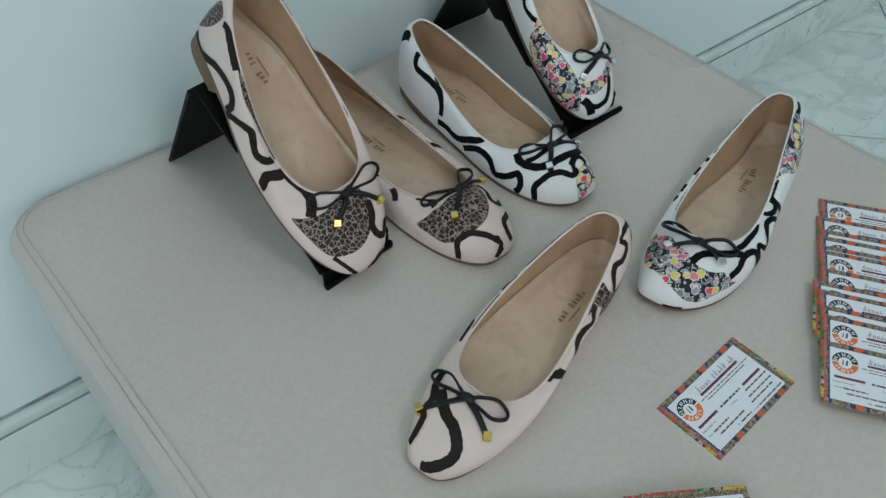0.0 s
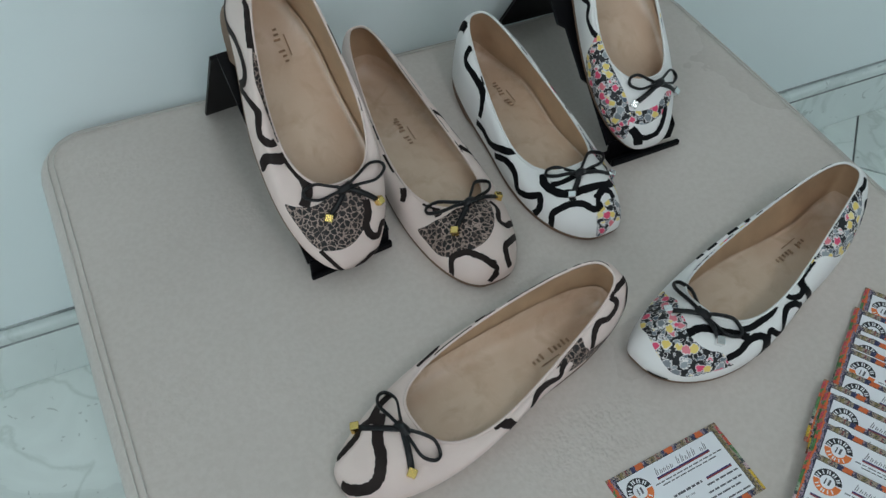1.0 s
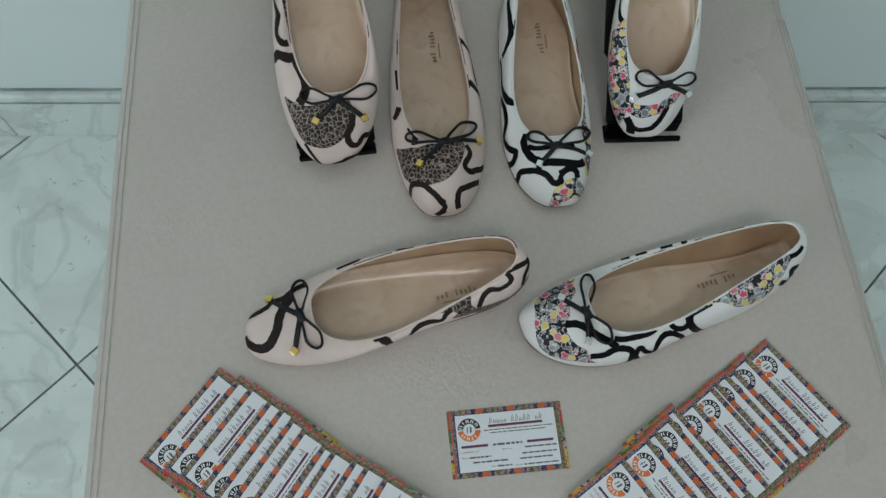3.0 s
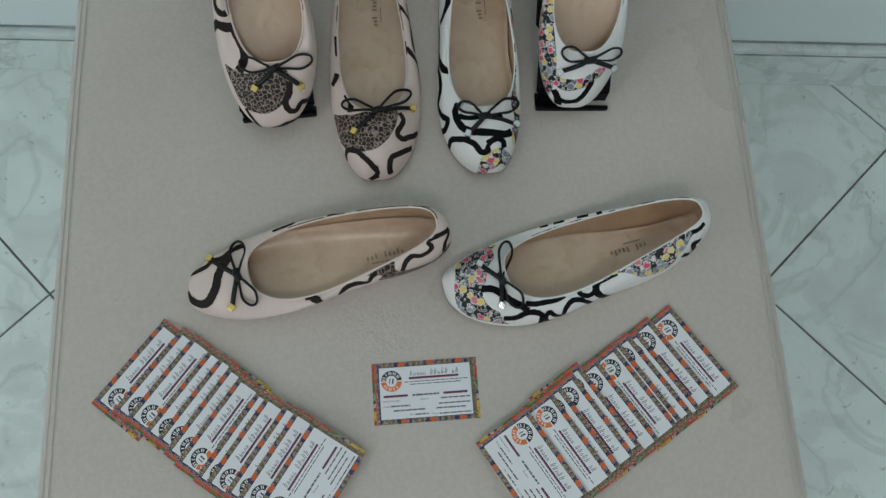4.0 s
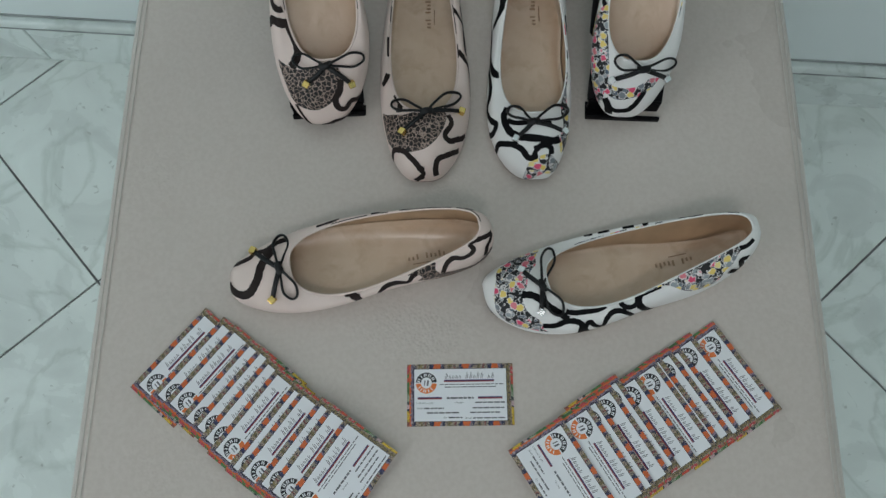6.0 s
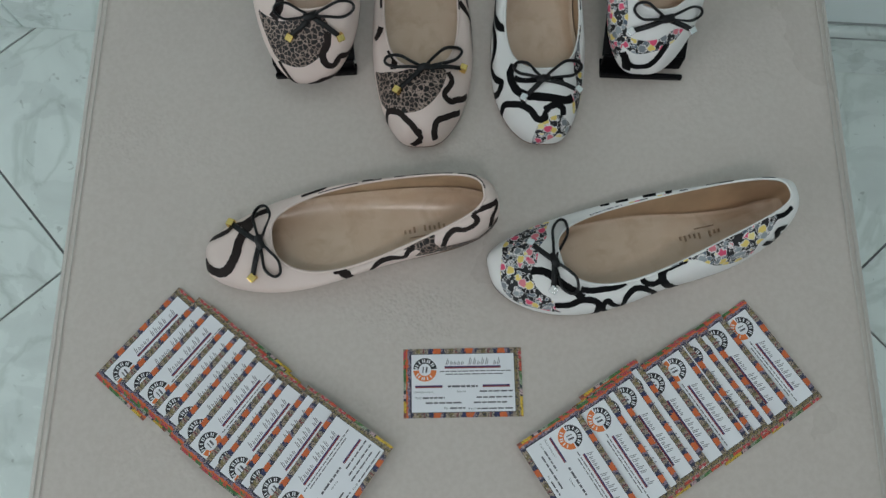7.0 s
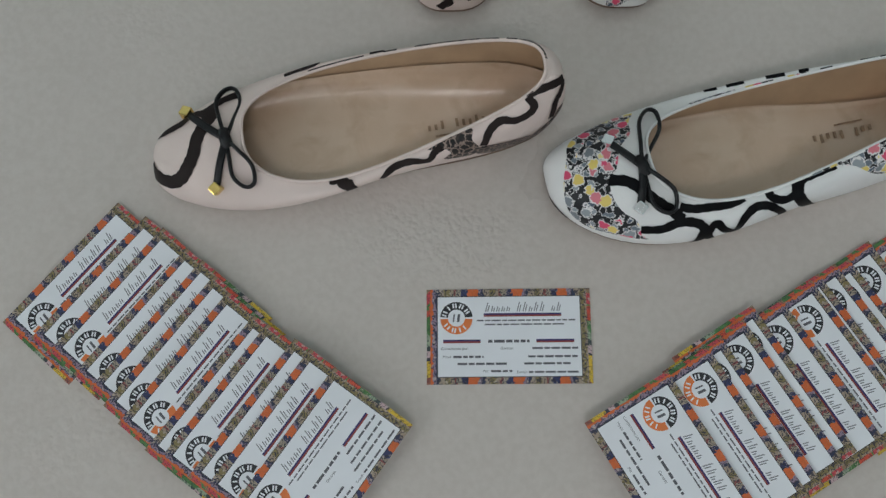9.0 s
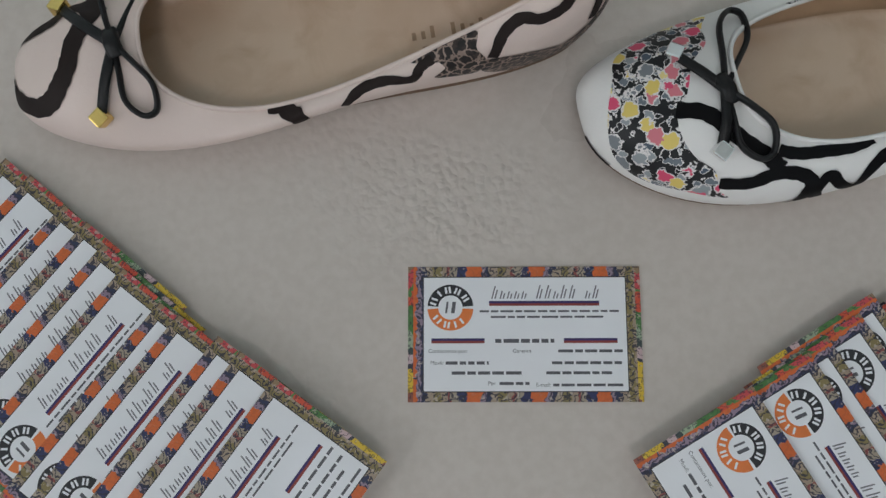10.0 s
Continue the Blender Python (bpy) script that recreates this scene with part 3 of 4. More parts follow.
# printed designs, shoe by shoe: width of each line and its course as (degrees round from the toe, height)
LINES_A, FIELDS_A = [], []
LINES_A.append((0.0066, [(0, 0.16), (5.2, 0.25), (13.5, 0.41), (12.8, 0.54), (6.8, 0.64), (0, 0.71), (-8.2, 0.76), (-21, 0.8)]))
LINES_A.append((0.0046, [(-15, 0.26), (-14.3, 0.41), (-16.5, 0.55), (-22.5, 0.59), (-21.8, 0.71)]))
LINES_A.append((0.0055, [(-36.8, 0.8), (-33, 0.73), (-24.8, 0.72), (-19.5, 0.69)]))
LINES_A.append((0.006, [(61.5, 1), (69, 0.94), (80.2, 0.69), (87, 0.44)]))
LINES_A.append((0.0032, [(94.5, 0.5), (93.8, 0.77), (99.8, 0.76), (107.3, 0.62), (108, 0.77), (110.2, 0.83)]))
LINES_A.append((0.0038, [(126, 0.53), (128.2, 0.77), (133.5, 0.85), (138.8, 0.74), (145.5, 0.73), (149.2, 0.8), (150, 0.94), (153.8, 0.99), (163.5, 0.87), (175.5, 0.68)]))
LINES_A.append((0.0036, [(174.8, 0.68), (166.5, 0.66), (159.8, 0.61), (156, 0.41)]))
LINES_A.append((0.0018, [(-57, 0.85), (-69, 0.82), (-76, 0.73)]))
LINES_A.append((0.0018, [(-90, 0.87), (-94, 0.92)]))
LINES_A.append((0.0018, [(-106, 0.93), (-116, 1.0)]))
LINES_A.append((0.0018, [(-124, 1.0), (-139, 1.0)]))
LINES_A.append((0.0018, [(-148, 0.9), (-158, 0.83)]))
FIELDS_A.append([(104.2, 0.89), (110.2, 0.95), (120.8, 0.96), (121.5, 0.74), (124.5, 0.53), (123.8, 0.34), (116.2, 0.44), (113.2, 0.52), (115.5, 0.57), (110.2, 0.83)])
FIELDS_A.append([(124.5, 0.53), (134.2, 0.27), (148.5, 0.03), (162, 0.05), (161.2, 0.43), (166.5, 0.44), (166.5, 0.26), (162, 0.08), (150.8, 0), (137.2, 0.02), (126, 0.29)])
LINES_B, FIELDS_B = [], []
LINES_B.append((0.0042, [(6, 0), (15, 0), (21, 0)]))
LINES_B.append((0.0052, [(6, 0.72), (9, 0.82), (17.2, 0.86), (30, 0.85), (40.5, 0.81), (48.8, 0.73)]))
LINES_B.append((0.004, [(39, 0.88), (45.8, 0.88), (51.8, 0.91), (58.5, 0.93), (61.5, 0.99)]))
LINES_B.append((0.0046, [(42.8, 0.49), (48, 0.56), (49.5, 0.69), (56.2, 0.68), (63, 0.55), (68.2, 0.25), (67.5, 0.15)]))
LINES_B.append((0.004, [(73.5, 0.16), (65.2, 0.54), (65.2, 0.63), (77.2, 0.34), (72.8, 0.68), (73.5, 0.78), (80.2, 0.69), (88.5, 0.45), (93, 0.21), (90.8, 0.22)]))
LINES_B.append((0.0038, [(70.5, 1), (76.5, 0.85), (84, 0.72), (85.5, 0.8), (81, 0.99)]))
LINES_B.append((0.0054, [(93.8, 1), (87, 1), (82.5, 0.98), (85.5, 0.81), (93, 0.52), (103.5, 0.11)]))
LINES_B.append((0.0048, [(137.2, 0.53), (147, 0.32), (148.5, 0.38), (144.8, 0.63), (152.2, 0.54)]))
LINES_B.append((0.0034, [(145.5, 0.91), (152.2, 0.86), (160.5, 0.87)]))
LINES_B.append((0.002, [(-74, 0.67), (-77, 0.72)]))
LINES_B.append((0.002, [(-80, 0.72), (-85, 0.75)]))
LINES_B.append((0.002, [(-91, 0.78), (-96, 0.82)]))
LINES_B.append((0.002, [(-100, 0.83), (-103, 0.83)]))
LINES_B.append((0.002, [(-118, 0.9), (-125, 0.9)]))
LINES_B.append((0.002, [(-140, 0.9), (-151, 0.9)]))
FIELDS_B.append([(-19.5, 0.45), (-34.5, 0.47), (-45.8, 0.54), (-45, 0.68), (-21.8, 0.88), (-6.8, 0.84), (1.5, 0.79), (6, 0.73), (17.2, 0.67), (27.8, 0.62), (37.5, 0.58), (47.2, 0.39), (50.3, 0.32), (41.2, 0.27), (31.5, 0.17), (21.8, 0.19), (8.2, 0.33), (0, 0.42), (-6.8, 0.47)])
FIELDS_B.append([(95.2, 0.98), (103.5, 1), (119.3, 1), (133.5, 1), (148.5, 0.95), (141.8, 0.78), (138, 0.66), (133.5, 0.6), (131.2, 0.42), (124.5, 0.39), (113.2, 0.54), (103.5, 0.8)])
LINES_D, FIELDS_D = [], []
LINES_D.append((0.0046, [(27, 0.88), (30.8, 0.75), (20.2, 0.7), (26.3, 0.57), (36.8, 0.45), (48.8, 0.19)]))
LINES_D.append((0.0044, [(-34.5, 0.04), (-30.8, 0.37), (-18, 0.51), (-8.2, 0.47), (-3, 0.4), (0, 0.27), (-0.8, 0.15), (-3.7, 0.06)]))
LINES_D.append((0.0046, [(37.5, 0.22), (27, 0.38), (12, 0.45), (8.2, 0.32), (9, 0.16)]))
LINES_D.append((0.0044, [(-64.5, 0.63), (-61.5, 0.78), (-60.8, 0.9)]))
LINES_D.append((0.0052, [(-38.2, 1), (-28.5, 1), (-28.5, 0.88)]))
LINES_D.append((0.0036, [(75.8, 0.95), (78.8, 0.67), (81, 0.38), (76.5, 0.24), (70.5, 0.17)]))
LINES_D.append((0.0026, [(99, 0.96), (99.8, 0.59), (101.2, 0.29), (95.2, 0.41), (89.2, 0.37)]))
LINES_D.append((0.0025, [(109, 0.44), (101, 0.43), (88, 0.55), (85, 0.47)]))
LINES_D.append((0.0022, [(-100, 1), (-84, 1)]))
LINES_D.append((0.0022, [(-82, 0.91), (-70, 0.94)]))
LINES_D.append((0.002, [(120, 1), (114, 1)]))
LINES_D.append((0.002, [(104, 1), (92, 1), (81, 1)]))
LINES_D.append((0.002, [(73, 1), (70, 1)]))
LINES_D.append((0.002, [(174, 0.92), (154, 1), (139, 1)]))
FIELDS_D.append([(-54, 0.46), (-36.8, 0.77), (-19.5, 0.92), (-6.8, 0.99), (1.5, 1), (12.8, 1), (24, 0.92), (21.8, 0.82), (11.2, 0.71), (0.8, 0.61), (-8.2, 0.55), (-26.3, 0.48), (-39.8, 0.31), (-48, 0.36)])
LINES_E, FIELDS_E = [], []
LINES_E.append((0.005, [(-138, 0.96), (-135, 0.62), (-121.5, 0.72), (-111, 0.79), (-108.8, 0.53), (-109.5, 0.3)]))
LINES_E.append((0.0055, [(-111.8, 0.15), (-105, 0.2), (-96, 0.21), (-82.5, 0.53), (-62.2, 1)]))
LINES_E.append((0.005, [(-91.5, 0.13), (-78.8, 0.44), (-69.8, 0.48), (-68.2, 0.21), (-62.2, 0.26), (-48.8, 0.51), (-48.8, 0.38), (-54.8, 0.01)]))
LINES_E.append((0.008, [(-167.2, 0.56), (-155.2, 0.94)]))
LINES_E.append((0.006, [(-33, 0.94), (-37.5, 0.78), (-28.5, 0.7), (-13.5, 0.71), (1.5, 0.71), (28.5, 0.58)]))
LINES_E.append((0.004, [(-31.5, 0.8), (-3.7, 0.89), (16.5, 0.85)]))
LINES_E.append((0.0048, [(-42.8, 0.01), (-39.8, 0.34), (-24.8, 0.55), (-11.2, 0.57), (-4.5, 0.48), (-0.8, 0.48), (0.8, 0.6), (6.8, 0.63), (13.5, 0.57), (14.3, 0.48)]))
LINES_E.append((0.002, [(105, 0.75), (97, 0.7)]))
FIELDS_E.append([(-7.5, 0.05), (-4.5, 0.34), (-0.8, 0.45), (9, 0.51), (21, 0.35), (29.2, 0.05), (12, 0.22), (0.8, 0.15), (-2.2, 0.02)])
FIELDS_E.append([(55.5, 1), (49.5, 0.82), (50.3, 0.51), (45.8, 0.21), (30.8, 0.34), (28.5, 0.57), (36.8, 0.66), (33.8, 0.87), (39.8, 0.99)])
LINES_C, FIELDS_C = [], []
LINES_C.append((0.005, [(10.5, 0.79), (9, 0.68), (4.5, 0.6), (7.5, 0.47), (16.5, 0.39), (25.5, 0.41), (40.5, 0.08)]))
LINES_C.append((0.003, [(-30.8, 0.32), (-20.2, 0.22), (-10.5, 0.05)]))
LINES_C.append((0.0044, [(-1.5, 0.06), (6, 0.21), (23.2, 0.07)]))
LINES_C.append((0.007, [(-83.2, 0.09), (-79.5, 0.49), (-60, 0.93), (-42, 1), (-34.5, 0.93), (-42, 0.69)]))
LINES_C.append((0.006, [(-68.2, 0.82), (-63, 0.82)]))
LINES_C.append((0.0058, [(-162.8, 0.03), (-144.8, 0.01), (-132, 0.19), (-119.3, 0.33), (-114.8, 0.25), (-115.5, 0.03)]))
LINES_C.append((0.005, [(-114.8, 0), (-108, 0.25), (-96.8, 0.57), (-92.2, 0.46), (-87.8, 0.49), (-72, 0.89)]))
LINES_C.append((0.0046, [(-145.5, 0.62), (-138.8, 0.76), (-128.2, 0.79), (-119.3, 0.77)]))
FIELDS_C.append([(-60.8, 0.39), (-48, 0.62), (-34.5, 0.76), (-19.5, 0.88), (-6.8, 0.95), (0.8, 0.96), (7.5, 0.92), (11.2, 0.83), (9, 0.68), (1.5, 0.57), (-3, 0.49), (-18, 0.42), (-34.5, 0.32), (-48.8, 0.36)])
FIELDS_C.append([(-171, 0.18), (-162, 0.58), (-149.2, 0.63), (-153.8, 0.27), (-170.2, 0.03)])
FIELDS_C.append([(-121.5, 0.89), (-110.2, 1), (-99, 0.99), (-84.8, 1), (-69, 1), (-78, 0.95), (-93.8, 0.85), (-109.5, 0.69)])
LINES_F, FIELDS_F = [], []
LINES_F.append((0.0036, [(-103.5, 0.3), (-94.5, 0.6), (-90.8, 0.49), (-81, 0.64), (-72, 0.83)]))
LINES_F.append((0.0065, [(-22.5, 0.43), (-15.8, 0.37), (-11.2, 0.19)]))
LINES_F.append((0.0046, [(-13.5, 0.36), (-1.5, 0.35), (3, 0.44), (7.5, 0.56), (11.2, 0.64)]))
FIELDS_F.append([(-70.5, 0.91), (-51.8, 0.99), (-40.5, 0.95), (-30.8, 0.85), (-25.5, 0.72), (-24.8, 0.57), (-24.8, 0.37), (-27, 0.15), (-35.2, 0.02), (-49.5, 0), (-62.2, 0), (-72.8, 0), (-79.5, 0.31)])
FIELDS_F.append([(-27, 0.63), (-12, 0.69), (0.8, 0.72), (15.8, 0.78), (30, 0.66), (24, 0.63), (7.5, 0.61), (-3, 0.55), (-17.2, 0.53), (-26.3, 0.52)])

# where the prints run over the binding of the topline: degrees round, "print" or "line"
RIMS_A = [(-60, -84, "line"), (-92, -97, "line"), (-104, -140, "print"), (-144, -150, "line"), (-152, -179, "print"), (150, 155, "line")]
RIMS_B = [(-54, -74, "print"), (-78, -88, "print"), (-93, -100, "print"), (-104, -108, "line"), (-124, -132, "line"), (-150, -160, "line"), (86, 96, "print"), (104, 140, "print")]
RIMS_C = [(-66, -112, "print"), (64, 72, "line"), (96, 112, "line"), (126, 140, "print")]
RIMS_D = [(70, 78, "line"), (84, 100, "print"), (108, 130, "print"), (138, 150, "line"), (-88, -96, "line")]
RIMS_E = [(44, 62, "print"), (72, 78, "line"), (88, 96, "print"), (118, 124, "line"), (-110, -116, "line")]
RIMS_F = [(-46, -66, "print"), (60, 70, "print"), (90, 98, "line")]


def placed(x, y, z, tip, turn, roll=0.0):
    return pose(x, y, z, 0, 0, turn) @ pose(0, 0, 0, tip, 0, 0) @ pose(0, 0, 0, 0, roll, 0)


B_LABEL = "blush printed ballet flat with gold-beaded bow, "
F_LABEL = "white printed ballet flat with silver-beaded bow, "
build_shoe(placed(-0.2049, 0.0827, 0.3450, 0.00, -76.72, 0.00), [0.0023, 0.0043, -0.0047, -0.0079, -0.01, 0.0027, -0.0003, -0.0212, 0.0051, -0.0999, 0.004, 0.0092, -0.0005, 0.0], "blush", B_LABEL + "lying before the others", "blush ballet flats",
           LINES_A, FIELDS_A, RIMS_A, [1.6, 47.2, 33.4], ([-28.1, 51.6, 26.1], [27.1, 55.8, 24.9]), ([-19.4, 26.1, 25.0], [24.9, 37.5, 25.2]), -1, (0.34, 0.4))
build_shoe(placed(0.0162, 0.0837, 0.3450, 0.00, -74.69, 0.00), [-0.0049, 0.0079, 0.0088, 0.0029, -0.0108, -0.0028, 0.0036, -0.0134, 0.0065, -0.104, -0.017, 0.0133, -0.0066, 0.0], "white", F_LABEL + "lying before the others", "white ballet flats",
           LINES_B, FIELDS_B, RIMS_B, [6.8, 46.4, 36.3], ([-25.8, 62.4, 20.9], [32.5, 55.9, 32.4]), ([-10.5, 33.6, 31.5], [26.7, 41.1, 32.9]), 1, (0.04, 0.4))
build_shoe(placed(-0.0434, 0.1875, 0.3450, -0.31, 4.15, 0.00), [-0.0014, 0.0017, -0.0052, 0.0026, 0.0006, -0.0076, -0.005, 0.1007, 0.009, -0.0282, -0.0303, 0.0057, 0.0, 0.0039], "blush", B_LABEL + "flat on ottoman", "blush ballet flats",
           LINES_D, FIELDS_D, RIMS_D, [2.9, 54.3, 37.8], ([-27.3, 64.2, 31.8], [32.1, 76.7, 22.6]), ([-17.7, 37.2, 34.1], [33.8, 61.8, 21.1]), -1, (0.3, 0.34))
build_shoe(placed(0.0569, 0.1954, 0.3450, 0.00, 4.40, 0.00), [-0.0011, -0.003, 0.0018, -0.0055, 0.0025, -0.0063, -0.01, -0.0399, 0.016, -0.0352, -0.0026, 0.0148, 0.0085, 0.0057], "white", F_LABEL + "flat on ottoman", "white ballet flats",
           LINES_E, FIELDS_E, RIMS_E, [-2.7, 44.0, 33.9], ([-23.7, 58.4, 28.7], [28.2, 58.6, 26.4]), ([-17.3, 30.7, 29.1], [25.1, 38.6, 24.2]), -1, (0.4, 0.05))
build_shoe(placed(-0.1326, 0.2423, 0.3527, 39.17, 8.52, 6.37), [-0.0077, 0.0019, 0.011, 0.0001, 0.0068, -0.0118, -0.0101, -0.0567, 0.002, 0.1517, 0.038, 0.0052, -0.0044, 0.0131], "blush", B_LABEL + "on black stand", "blush ballet flats",
           LINES_C, FIELDS_C, RIMS_C, [0.1, 56.2, 30.4], ([-26.4, 63.2, 19.7], [32.6, 60.8, 31.4]), ([-17.6, 41.7, 24.1], [19.9, 38.8, 29.9]), -1, (0.4, 0.12))
build_shoe(placed(0.1337, 0.2625, 0.3549, 36.62, -0.87, 1.22), [-0.0044, -0.0001, -0.0021, 0.0021, -0.0032, -0.0142, -0.0053, -0.063, -0.0, -0.0273, 0.0025, 0.0, -0.0017, 0.0006], "white", F_LABEL + "on black stand", "white ballet flats",
           LINES_F, FIELDS_F, RIMS_F, [6.7, 46.8, 33.2], ([-17.8, 53.9, 32.1], [37.1, 52.3, 12.7]), ([-17.5, 36.2, 30.7], [30.8, 38.5, 16.5]), -1, (0.4, 0.4))


# ---- display stands ----
def build_stand(m, slope, y0, z0, wide=1.0):
    root = thing("shoe_stand", m, "glossy black plastic shoe display stand on the ottoman", "display stand", "shoe stands")
    c, s = math.cos(radians(slope)), math.sin(radians(slope))
    depth, thick = 0.165, 0.003

    def sheet(name, outline, up_dir, origin, normal):
        lo = [np.array(origin) + np.array((x, 0, 0)) + np.array(up_dir) * d for x, d in outline]
        hi = [p + np.array(normal) * thick for p in lo]
        k = len(outline)
        faces = [tuple(range(k))[::-1], tuple(range(k, 2 * k))] + [(a, (a + 1) % k, k + (a + 1) % k, k + a) for a in range(k)]
        return part(name, mesh_of(name, lo + hi, faces, M_STAND, False), root)

    # the sloping face widens in steps towards the top
    half = [(0.034, 0.0), (0.034, 0.055), (0.038, 0.060), (0.038, 0.105), (0.044, 0.110), (0.044, depth)]
    half = half[:2] + [(x * wide, d) for x, d in half[2:]]
    outline = half + [(-x, d) for x, d in half[::-1]]
    sheet("sloping_face", outline, (0, c, s), (0, y0 + s * 0.0032, z0 - c * 0.0032), (0, -s, c))
    part("foot_plate", bm_mesh("foot_plate", box_bm((0.068, y0 + 0.006, 0.0014), (0, (y0 + 0.006) / 2, 0.0007), 0.0004, 1), M_STAND), root)
    part("riser", bm_mesh("riser", box_bm((0.066, 0.003, z0 + 0.002), (0, y0, (z0 + 0.002) / 2), 0.0008, 1), M_STAND), root)
    part("front_lip", bm_mesh("front_lip", box_bm((0.068, 0.004, 0.007), (0, -0.001, 0.0035), 0.0012, 2), M_STAND), root)
    top = np.array((0, y0 + depth * c, z0 - 0.003 + depth * s))
    back = np.array((0, 0.207, 0.0))
    d = back - top
    ln = float(np.linalg.norm(d))
    d = d / ln
    sheet("back_leg", [(0.040, 0), (0.040, ln), (-0.040, ln), (-0.040, 0)], d, top, (0, -d[2], d[1]))
    return root


build_stand(pose(-0.137, 0.2515, H, 0, 0, 7), 39.2, 0.0020, 0.0168, 0.8)
build_stand(pose(0.135, 0.264, H, 0, 0, 0), 36.6, 0.0091, 0.0160)


# ---- business cards ----
CARD_W, CARD_H, CARD_T = 0.090, 0.052, 0.0003


def flat_bar(x0, y0, x1, y1, z, slant=0.0):
    return [(x0, y0, z), (x1, y0, z), (x1 + slant, y1, z), (x0 + slant, y1, z)]


def quads(name, bars, mat):
    verts, faces = [], []
    for b in bars:
        k = len(verts)
        verts += b
        faces.append((k, k + 1, k + 2, k + 3))
    return mesh_of(name, verts, faces, mat, False)


def ring_mesh(name, r0, r1, a0, a1, z, mat, n=24):
    verts = []
    for r in (r0, r1):
        verts += [(r * math.cos(a), r * math.sin(a), z) for a in np.linspace(radians(a0), radians(a1), n)]
    return mesh_of(name, verts, [(k, k + 1, n + k + 1, n + k)[::-1] for k in range(n - 1)], mat, False)


def mm(x, y):
    """From millimetres right and down of the card's top left corner."""
    return (x * 0.001 - CARD_W / 2, CARD_H / 2 - y * 0.001)


def words(rnd, x0, x1, y, h, z):
    """A line of unreadable print: plain bars with word gaps."""
    out, x = [], x0
    while x < x1 - 0.6:
        w = min(rnd.uniform(2.2, 6.5), x1 - x)
        (a, b), (c, d) = mm(x, y + h / 2), mm(x + w, y - h / 2)
        out.append(flat_bar(a, b, c, d, z))
        x += w + 0.8
    return out


def text_mesh(body, size, mat):
    cu = bpy.data.curves.new("lettering", "FONT")
    cu.body, cu.size, cu.align_x, cu.align_y = body, size, "LEFT", "CENTER"
    tmp = bpy.data.objects.new("tmp", cu)
    scene.collection.objects.link(tmp)
    bpy.context.view_layer.update()
    me = bpy.data.meshes.new_from_object(tmp.evaluated_get(bpy.context.evaluated_depsgraph_get()))
    bpy.data.objects.remove(tmp)
    me.materials.clear()
    me.materials.append(mat)
    return me


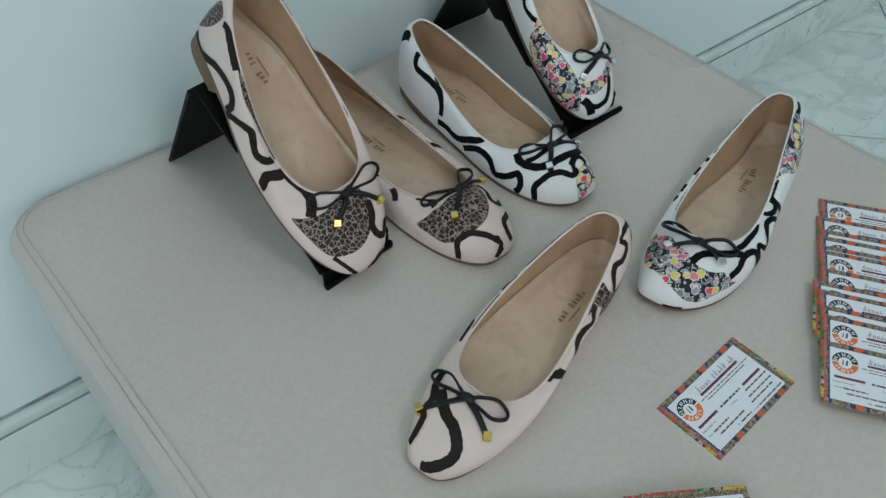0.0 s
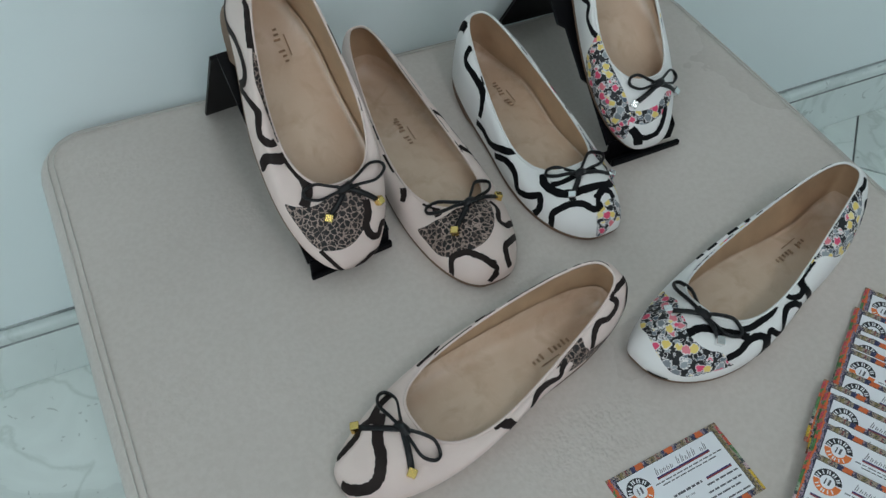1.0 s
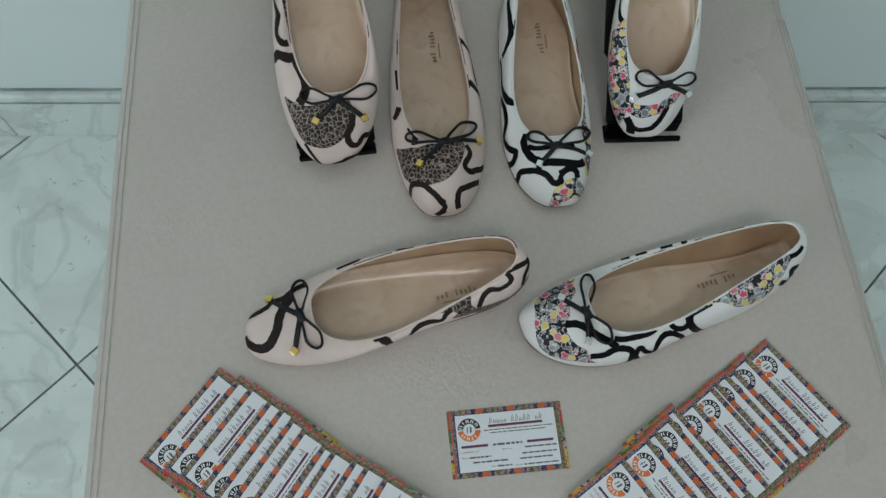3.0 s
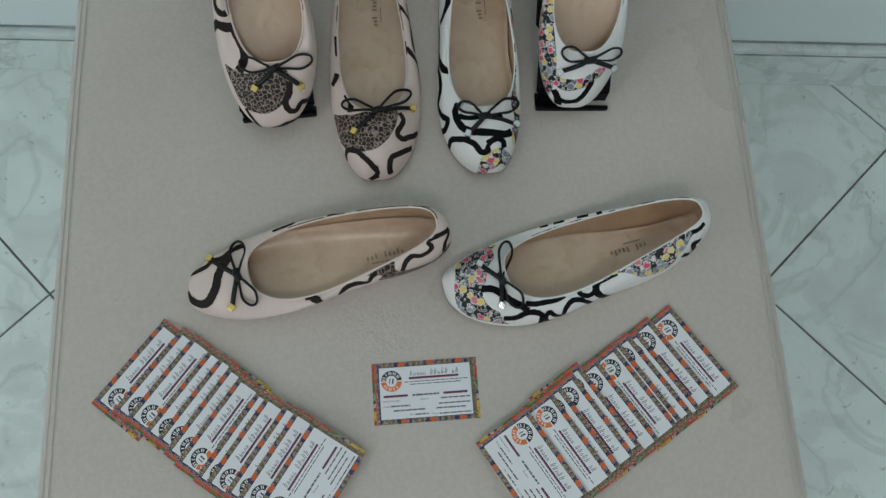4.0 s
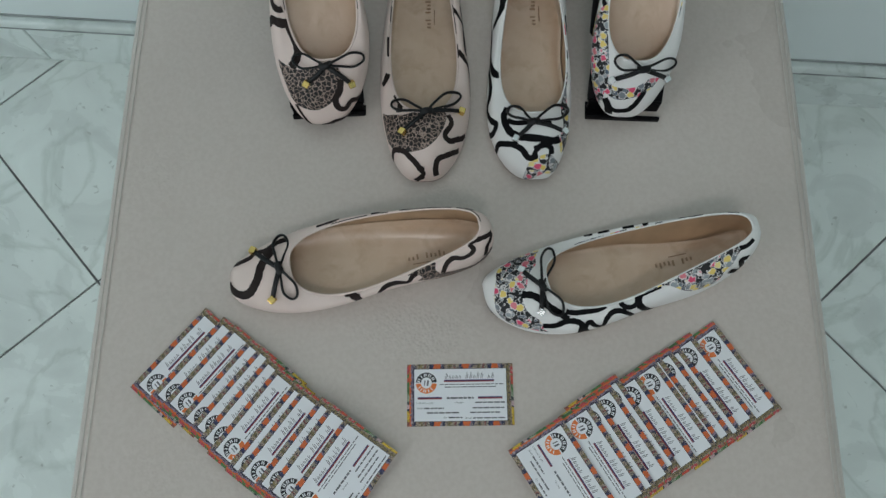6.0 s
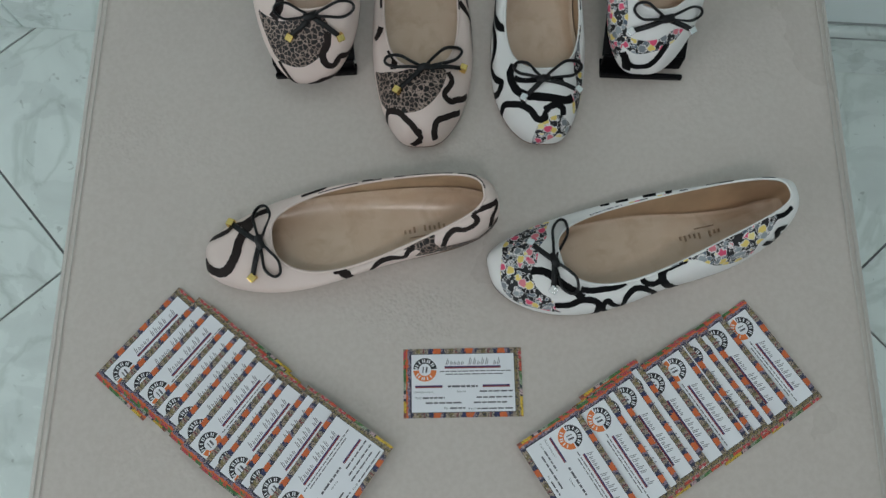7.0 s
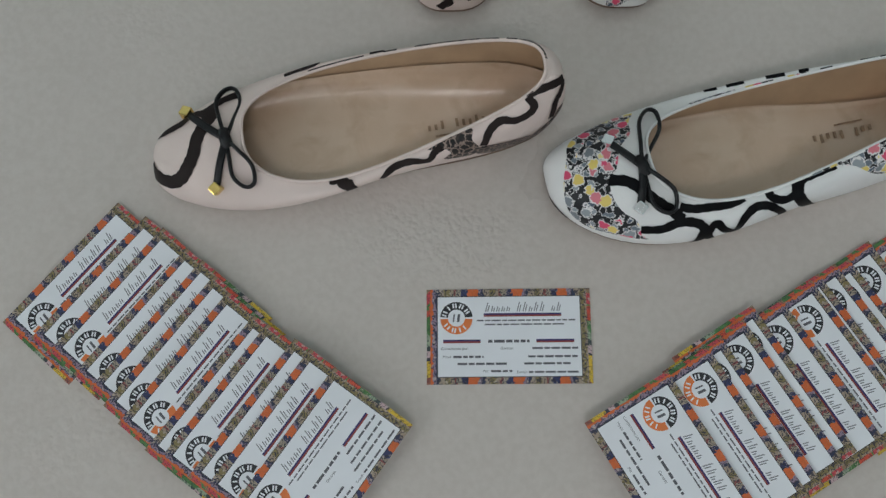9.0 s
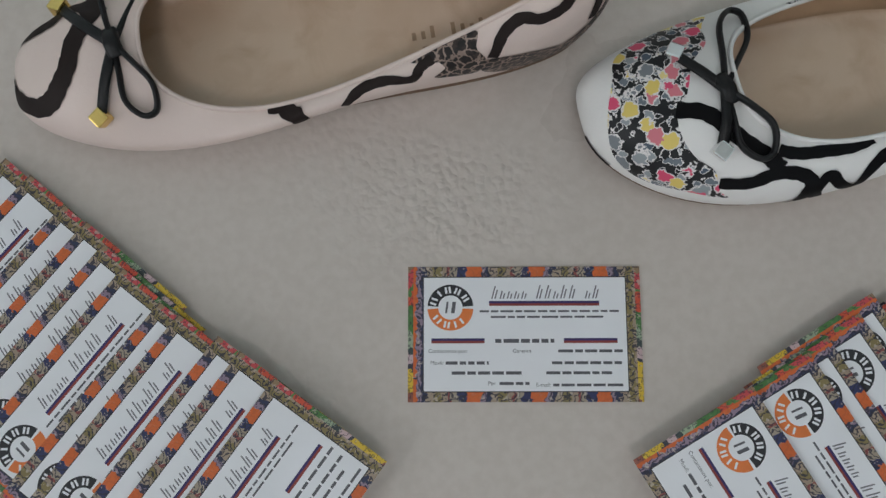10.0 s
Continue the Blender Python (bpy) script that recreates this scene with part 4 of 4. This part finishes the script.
def build_card(m, label, group):
    rnd = random.Random(7)
    root = thing("business_card", m, label, "business card", group)
    part("card_body", bm_mesh("card_body", box_bm((CARD_W, CARD_H, CARD_T), (0, 0, CARD_T / 2)), M_BORDER), root, "card edged with a bright flower print")
    z = CARD_T + 0.00003
    (a, b), (c, d) = mm(5.7, 48.3), mm(84.6, 3.9)
    part("panel_outline", quads("panel_outline", [flat_bar(a, b, c, d, z)], M_INK), root)
    z += 0.00003
    (a, b), (c, d) = mm(6.1, 47.9), mm(84.2, 4.3)
    part("panel", quads("panel", [flat_bar(a, b, c, d, z)], M_PAPER), root, "white printed panel")
    z += 0.00003
    cx, cy = mm(16.4, 15.9)
    emblem = part("emblem_arc", ring_mesh("emblem_arc", 0.0047, 0.0089, 4, 176, z, M_INK), root, "black upper half of a round emblem")
    emblem.location = (cx, cy, 0)
    low = part("emblem_arc", ring_mesh("emblem_arc", 0.0047, 0.0089, 184, 356, z, M_ORANGE), root, "orange lower half of a round emblem")
    low.location = (cx, cy, 0)
    ticks = []
    for a0, w in ((160, 1.5), (128, 0.7), (98, 1.2), (66, 1.2), (32, 1.2), (222, 1.7), (258, 1.2), (286, 0.5), (310, 0.5)):
        ca, sa = math.cos(radians(a0)), math.sin(radians(a0))
        mid, t, r = np.array((0.0068 * ca, 0.0068 * sa)), np.array((-sa, ca)) * 0.001, np.array((ca, sa)) * 0.00125
        for q in ((-0.62, 0.62) if w > 1 else (0.0,)):
            o, h = t * w * q, t * 0.42
            ticks.append([(*(mid + o + p), z + 0.00002) for p in (-h - r, h - r, h + r, -h + r)])
    tick = tagged(part("emblem_print", quads("emblem_print", ticks, M_PAPER), root), kind="stuff")
    tick.location = (cx, cy, 0)
    core = [flat_bar(cx - 0.0021, cy - 0.0022, cx - 0.0013, cy + 0.0022, z, 0.0006)]
    core.append(flat_bar(cx + 0.0002, cy - 0.0022, cx + 0.0016, cy + 0.0022, z, 0.0006))
    tagged(part("emblem_print", quads("emblem_print", core, M_GREYINK), root), kind="stuff")
    # the heading: thin slanting bars, tall and short
    heads, x = [], 32.2
    for word in ((4.9, 3.0, 2.8, 2.8, 2.8), (5.2, 5.2, 2.8, 5.2, 5.2), (3.0, 5.0)):
        for h in word:
            for w, up in ((0.0, h), (1.2, h * 0.7)):
                (a, b), (c, d) = mm(x + w, 12.5), mm(x + w + 0.55, 12.5 - up)
                heads.append(flat_bar(a, b, c, d, z, 0.00028 * up))
            x += 2.15 + 0.22 * h
        x += 3.0
    tagged(part("heading_print", quads("heading_print", heads, M_HEAD), root, "slanting grey heading bars"), kind="stuff")
    for x0, x1, y in ((31.4, 74, 13.4), (9, 29.5, 27.8), (60, 80.6, 27.8)):
        for k, mat in enumerate((M_NAVY, M_RED)):
            (a, b), (c, d) = mm(x0, y + 0.95 * (k + 1)), mm(x1, y + 0.95 * k)
            part("rule", quads("rule", [flat_bar(a, b, c, d, z)], mat), root)
    lines = []
    for x0, x1, y, h in ((27.7, 81.5, 17.4, 0.75), (32, 76.5, 19.6, 0.75), (33.6, 56.3, 28.8, 1.5), (57.7, 82.5, 32.7, 1.1), (14.5, 31, 37.2, 1.2),
                         (55.2, 82, 37.2, 1.1), (16.8, 44.8, 41.0, 1.2), (53, 78.6, 41.0, 1.1), (35, 46.5, 45.0, 1.1), (55.5, 82.3, 45.6, 1.0)):
        lines += words(rnd, x0, x1, y, h, z)
    tagged(part("small_print", quads("small_print", lines, M_GREYINK), root, "small dark bars of print"), kind="stuff")
    for body, x, y in (("Gerente", 40.2, 32.7), ("Contactenos por:", 7.8, 32.7), ("Movil:", 8.6, 37.2), ("Pin:", 30.6, 45.0), ("E-mail:", 49.0, 45.6)):
        t = part("lettering", text_mesh(body, 0.0021, M_GREYINK), root)
        t.location = (*mm(x, y), z)
    return root


card = build_card(pose(0, 0, H + 0.0003, 0, 0, 4.4), "white business card with a flower-print border, lying alone", "business cards")

LEFT = [(-0.225, 0.053), (-0.208, 0.046), (-0.197, 0.040), (-0.182, 0.029), (-0.172, 0.023), (-0.164, 0.0145), (-0.155, 0.006), (-0.139, -0.006), (-0.131, -0.010), (-0.115, -0.017), (-0.106, -0.022), (-0.092, -0.031)]
RIGHT = [(0.213, 0.068), (0.193, 0.057), (0.182, 0.046), (0.174, 0.043), (0.165, 0.037), (0.161, 0.033), (0.145, 0.021), (0.129, 0.017), (0.124, 0.009), (0.112, -0.001), (0.105, -0.007), (0.084, -0.021)]
for corners, a0, a1, px in ((LEFT, 53, 58.5, 0.0392), (RIGHT, -52.2, -54.5, -0.0389)):
    for k, (x, y) in enumerate(corners):
        ang = a0 + (a1 - a0) * k / 11
        # each card lies on the one before it, its lower edge a little down
        local = Matrix.Translation((-px, -0.0217, 0))
        m = Matrix.Translation((x, y, H + 0.0054 + 0.00042 * k)) @ pose(0, 0, 0, 0, 0, ang) @ pose(0, 0, 0, 2.4, 0, 0) @ local
        ob = copy_thing(card, m)
        tagged(ob, "white business card with a flower-print border, fanned out over others", group="longer fan of cards" if px > 0 else "closer fan of cards")


# ---- floor tiles, laid at 45 degrees ----
def floor_tiles():
    us = [-4.675, -4.24, -3.805, -3.37, -2.935, -2.5, -2.065, -1.635, -1.2, -0.767, -0.333, 0.14, 0.612, 1.05, 1.48, 1.915, 2.35, 2.785, 3.22]
    vs = [-5.055, -4.62, -4.19, -3.75, -3.32, -2.88, -2.45, -2.015, -1.58, -1.145, -0.71, -0.275, 0.185, 0.645, 1.08, 1.515, 1.95, 2.385, 2.82]
    gap = 0.0022
    for u0, u1 in zip(us, us[1:]):
        for v0, v1 in zip(vs, vs[1:]):
            poly = [((u - v) / 2, (u + v) / 2) for u, v in ((u0 + gap, v0 + gap), (u1 - gap, v0 + gap), (u1 - gap, v1 - gap), (u0 + gap, v1 - gap))]
            for axis, sign, lim in ((1, 1, WALL_Y + 0.004), (1, -1, -S), (0, 1, E_), (0, -1, -W)):
                keep = []
                for k in range(len(poly)):
                    a, b = poly[k], poly[(k + 1) % len(poly)]
                    ia, ib = sign * a[axis] <= lim, sign * b[axis] <= lim
                    if ia:
                        keep.append(a)
                    if ia != ib:
                        t = (lim - sign * a[axis]) / (sign * b[axis] - sign * a[axis])
                        keep.append((a[0] + t * (b[0] - a[0]), a[1] + t * (b[1] - a[1])))
                poly = keep
                if len(poly) < 3:
                    break
            if len(poly) < 3:
                continue
            k = len(poly)
            verts = [(x, y, 0.0) for x, y in poly] + [(x, y, -0.0025) for x, y in poly]
            area = sum(poly[i][0] * poly[(i + 1) % k][1] - poly[(i + 1) % k][0] * poly[i][1] for i in range(k))
            top = tuple(range(k)) if area > 0 else tuple(range(k))[::-1]
            faces = [top] + [(i, i + k, (i + 1) % k + k, (i + 1) % k) if area > 0 else (i, (i + 1) % k, (i + 1) % k + k, i + k) for i in range(k)]
            part("floor_tile", mesh_of("floor_tile", verts, faces, M_TILE, False), floor)


floor_tiles()
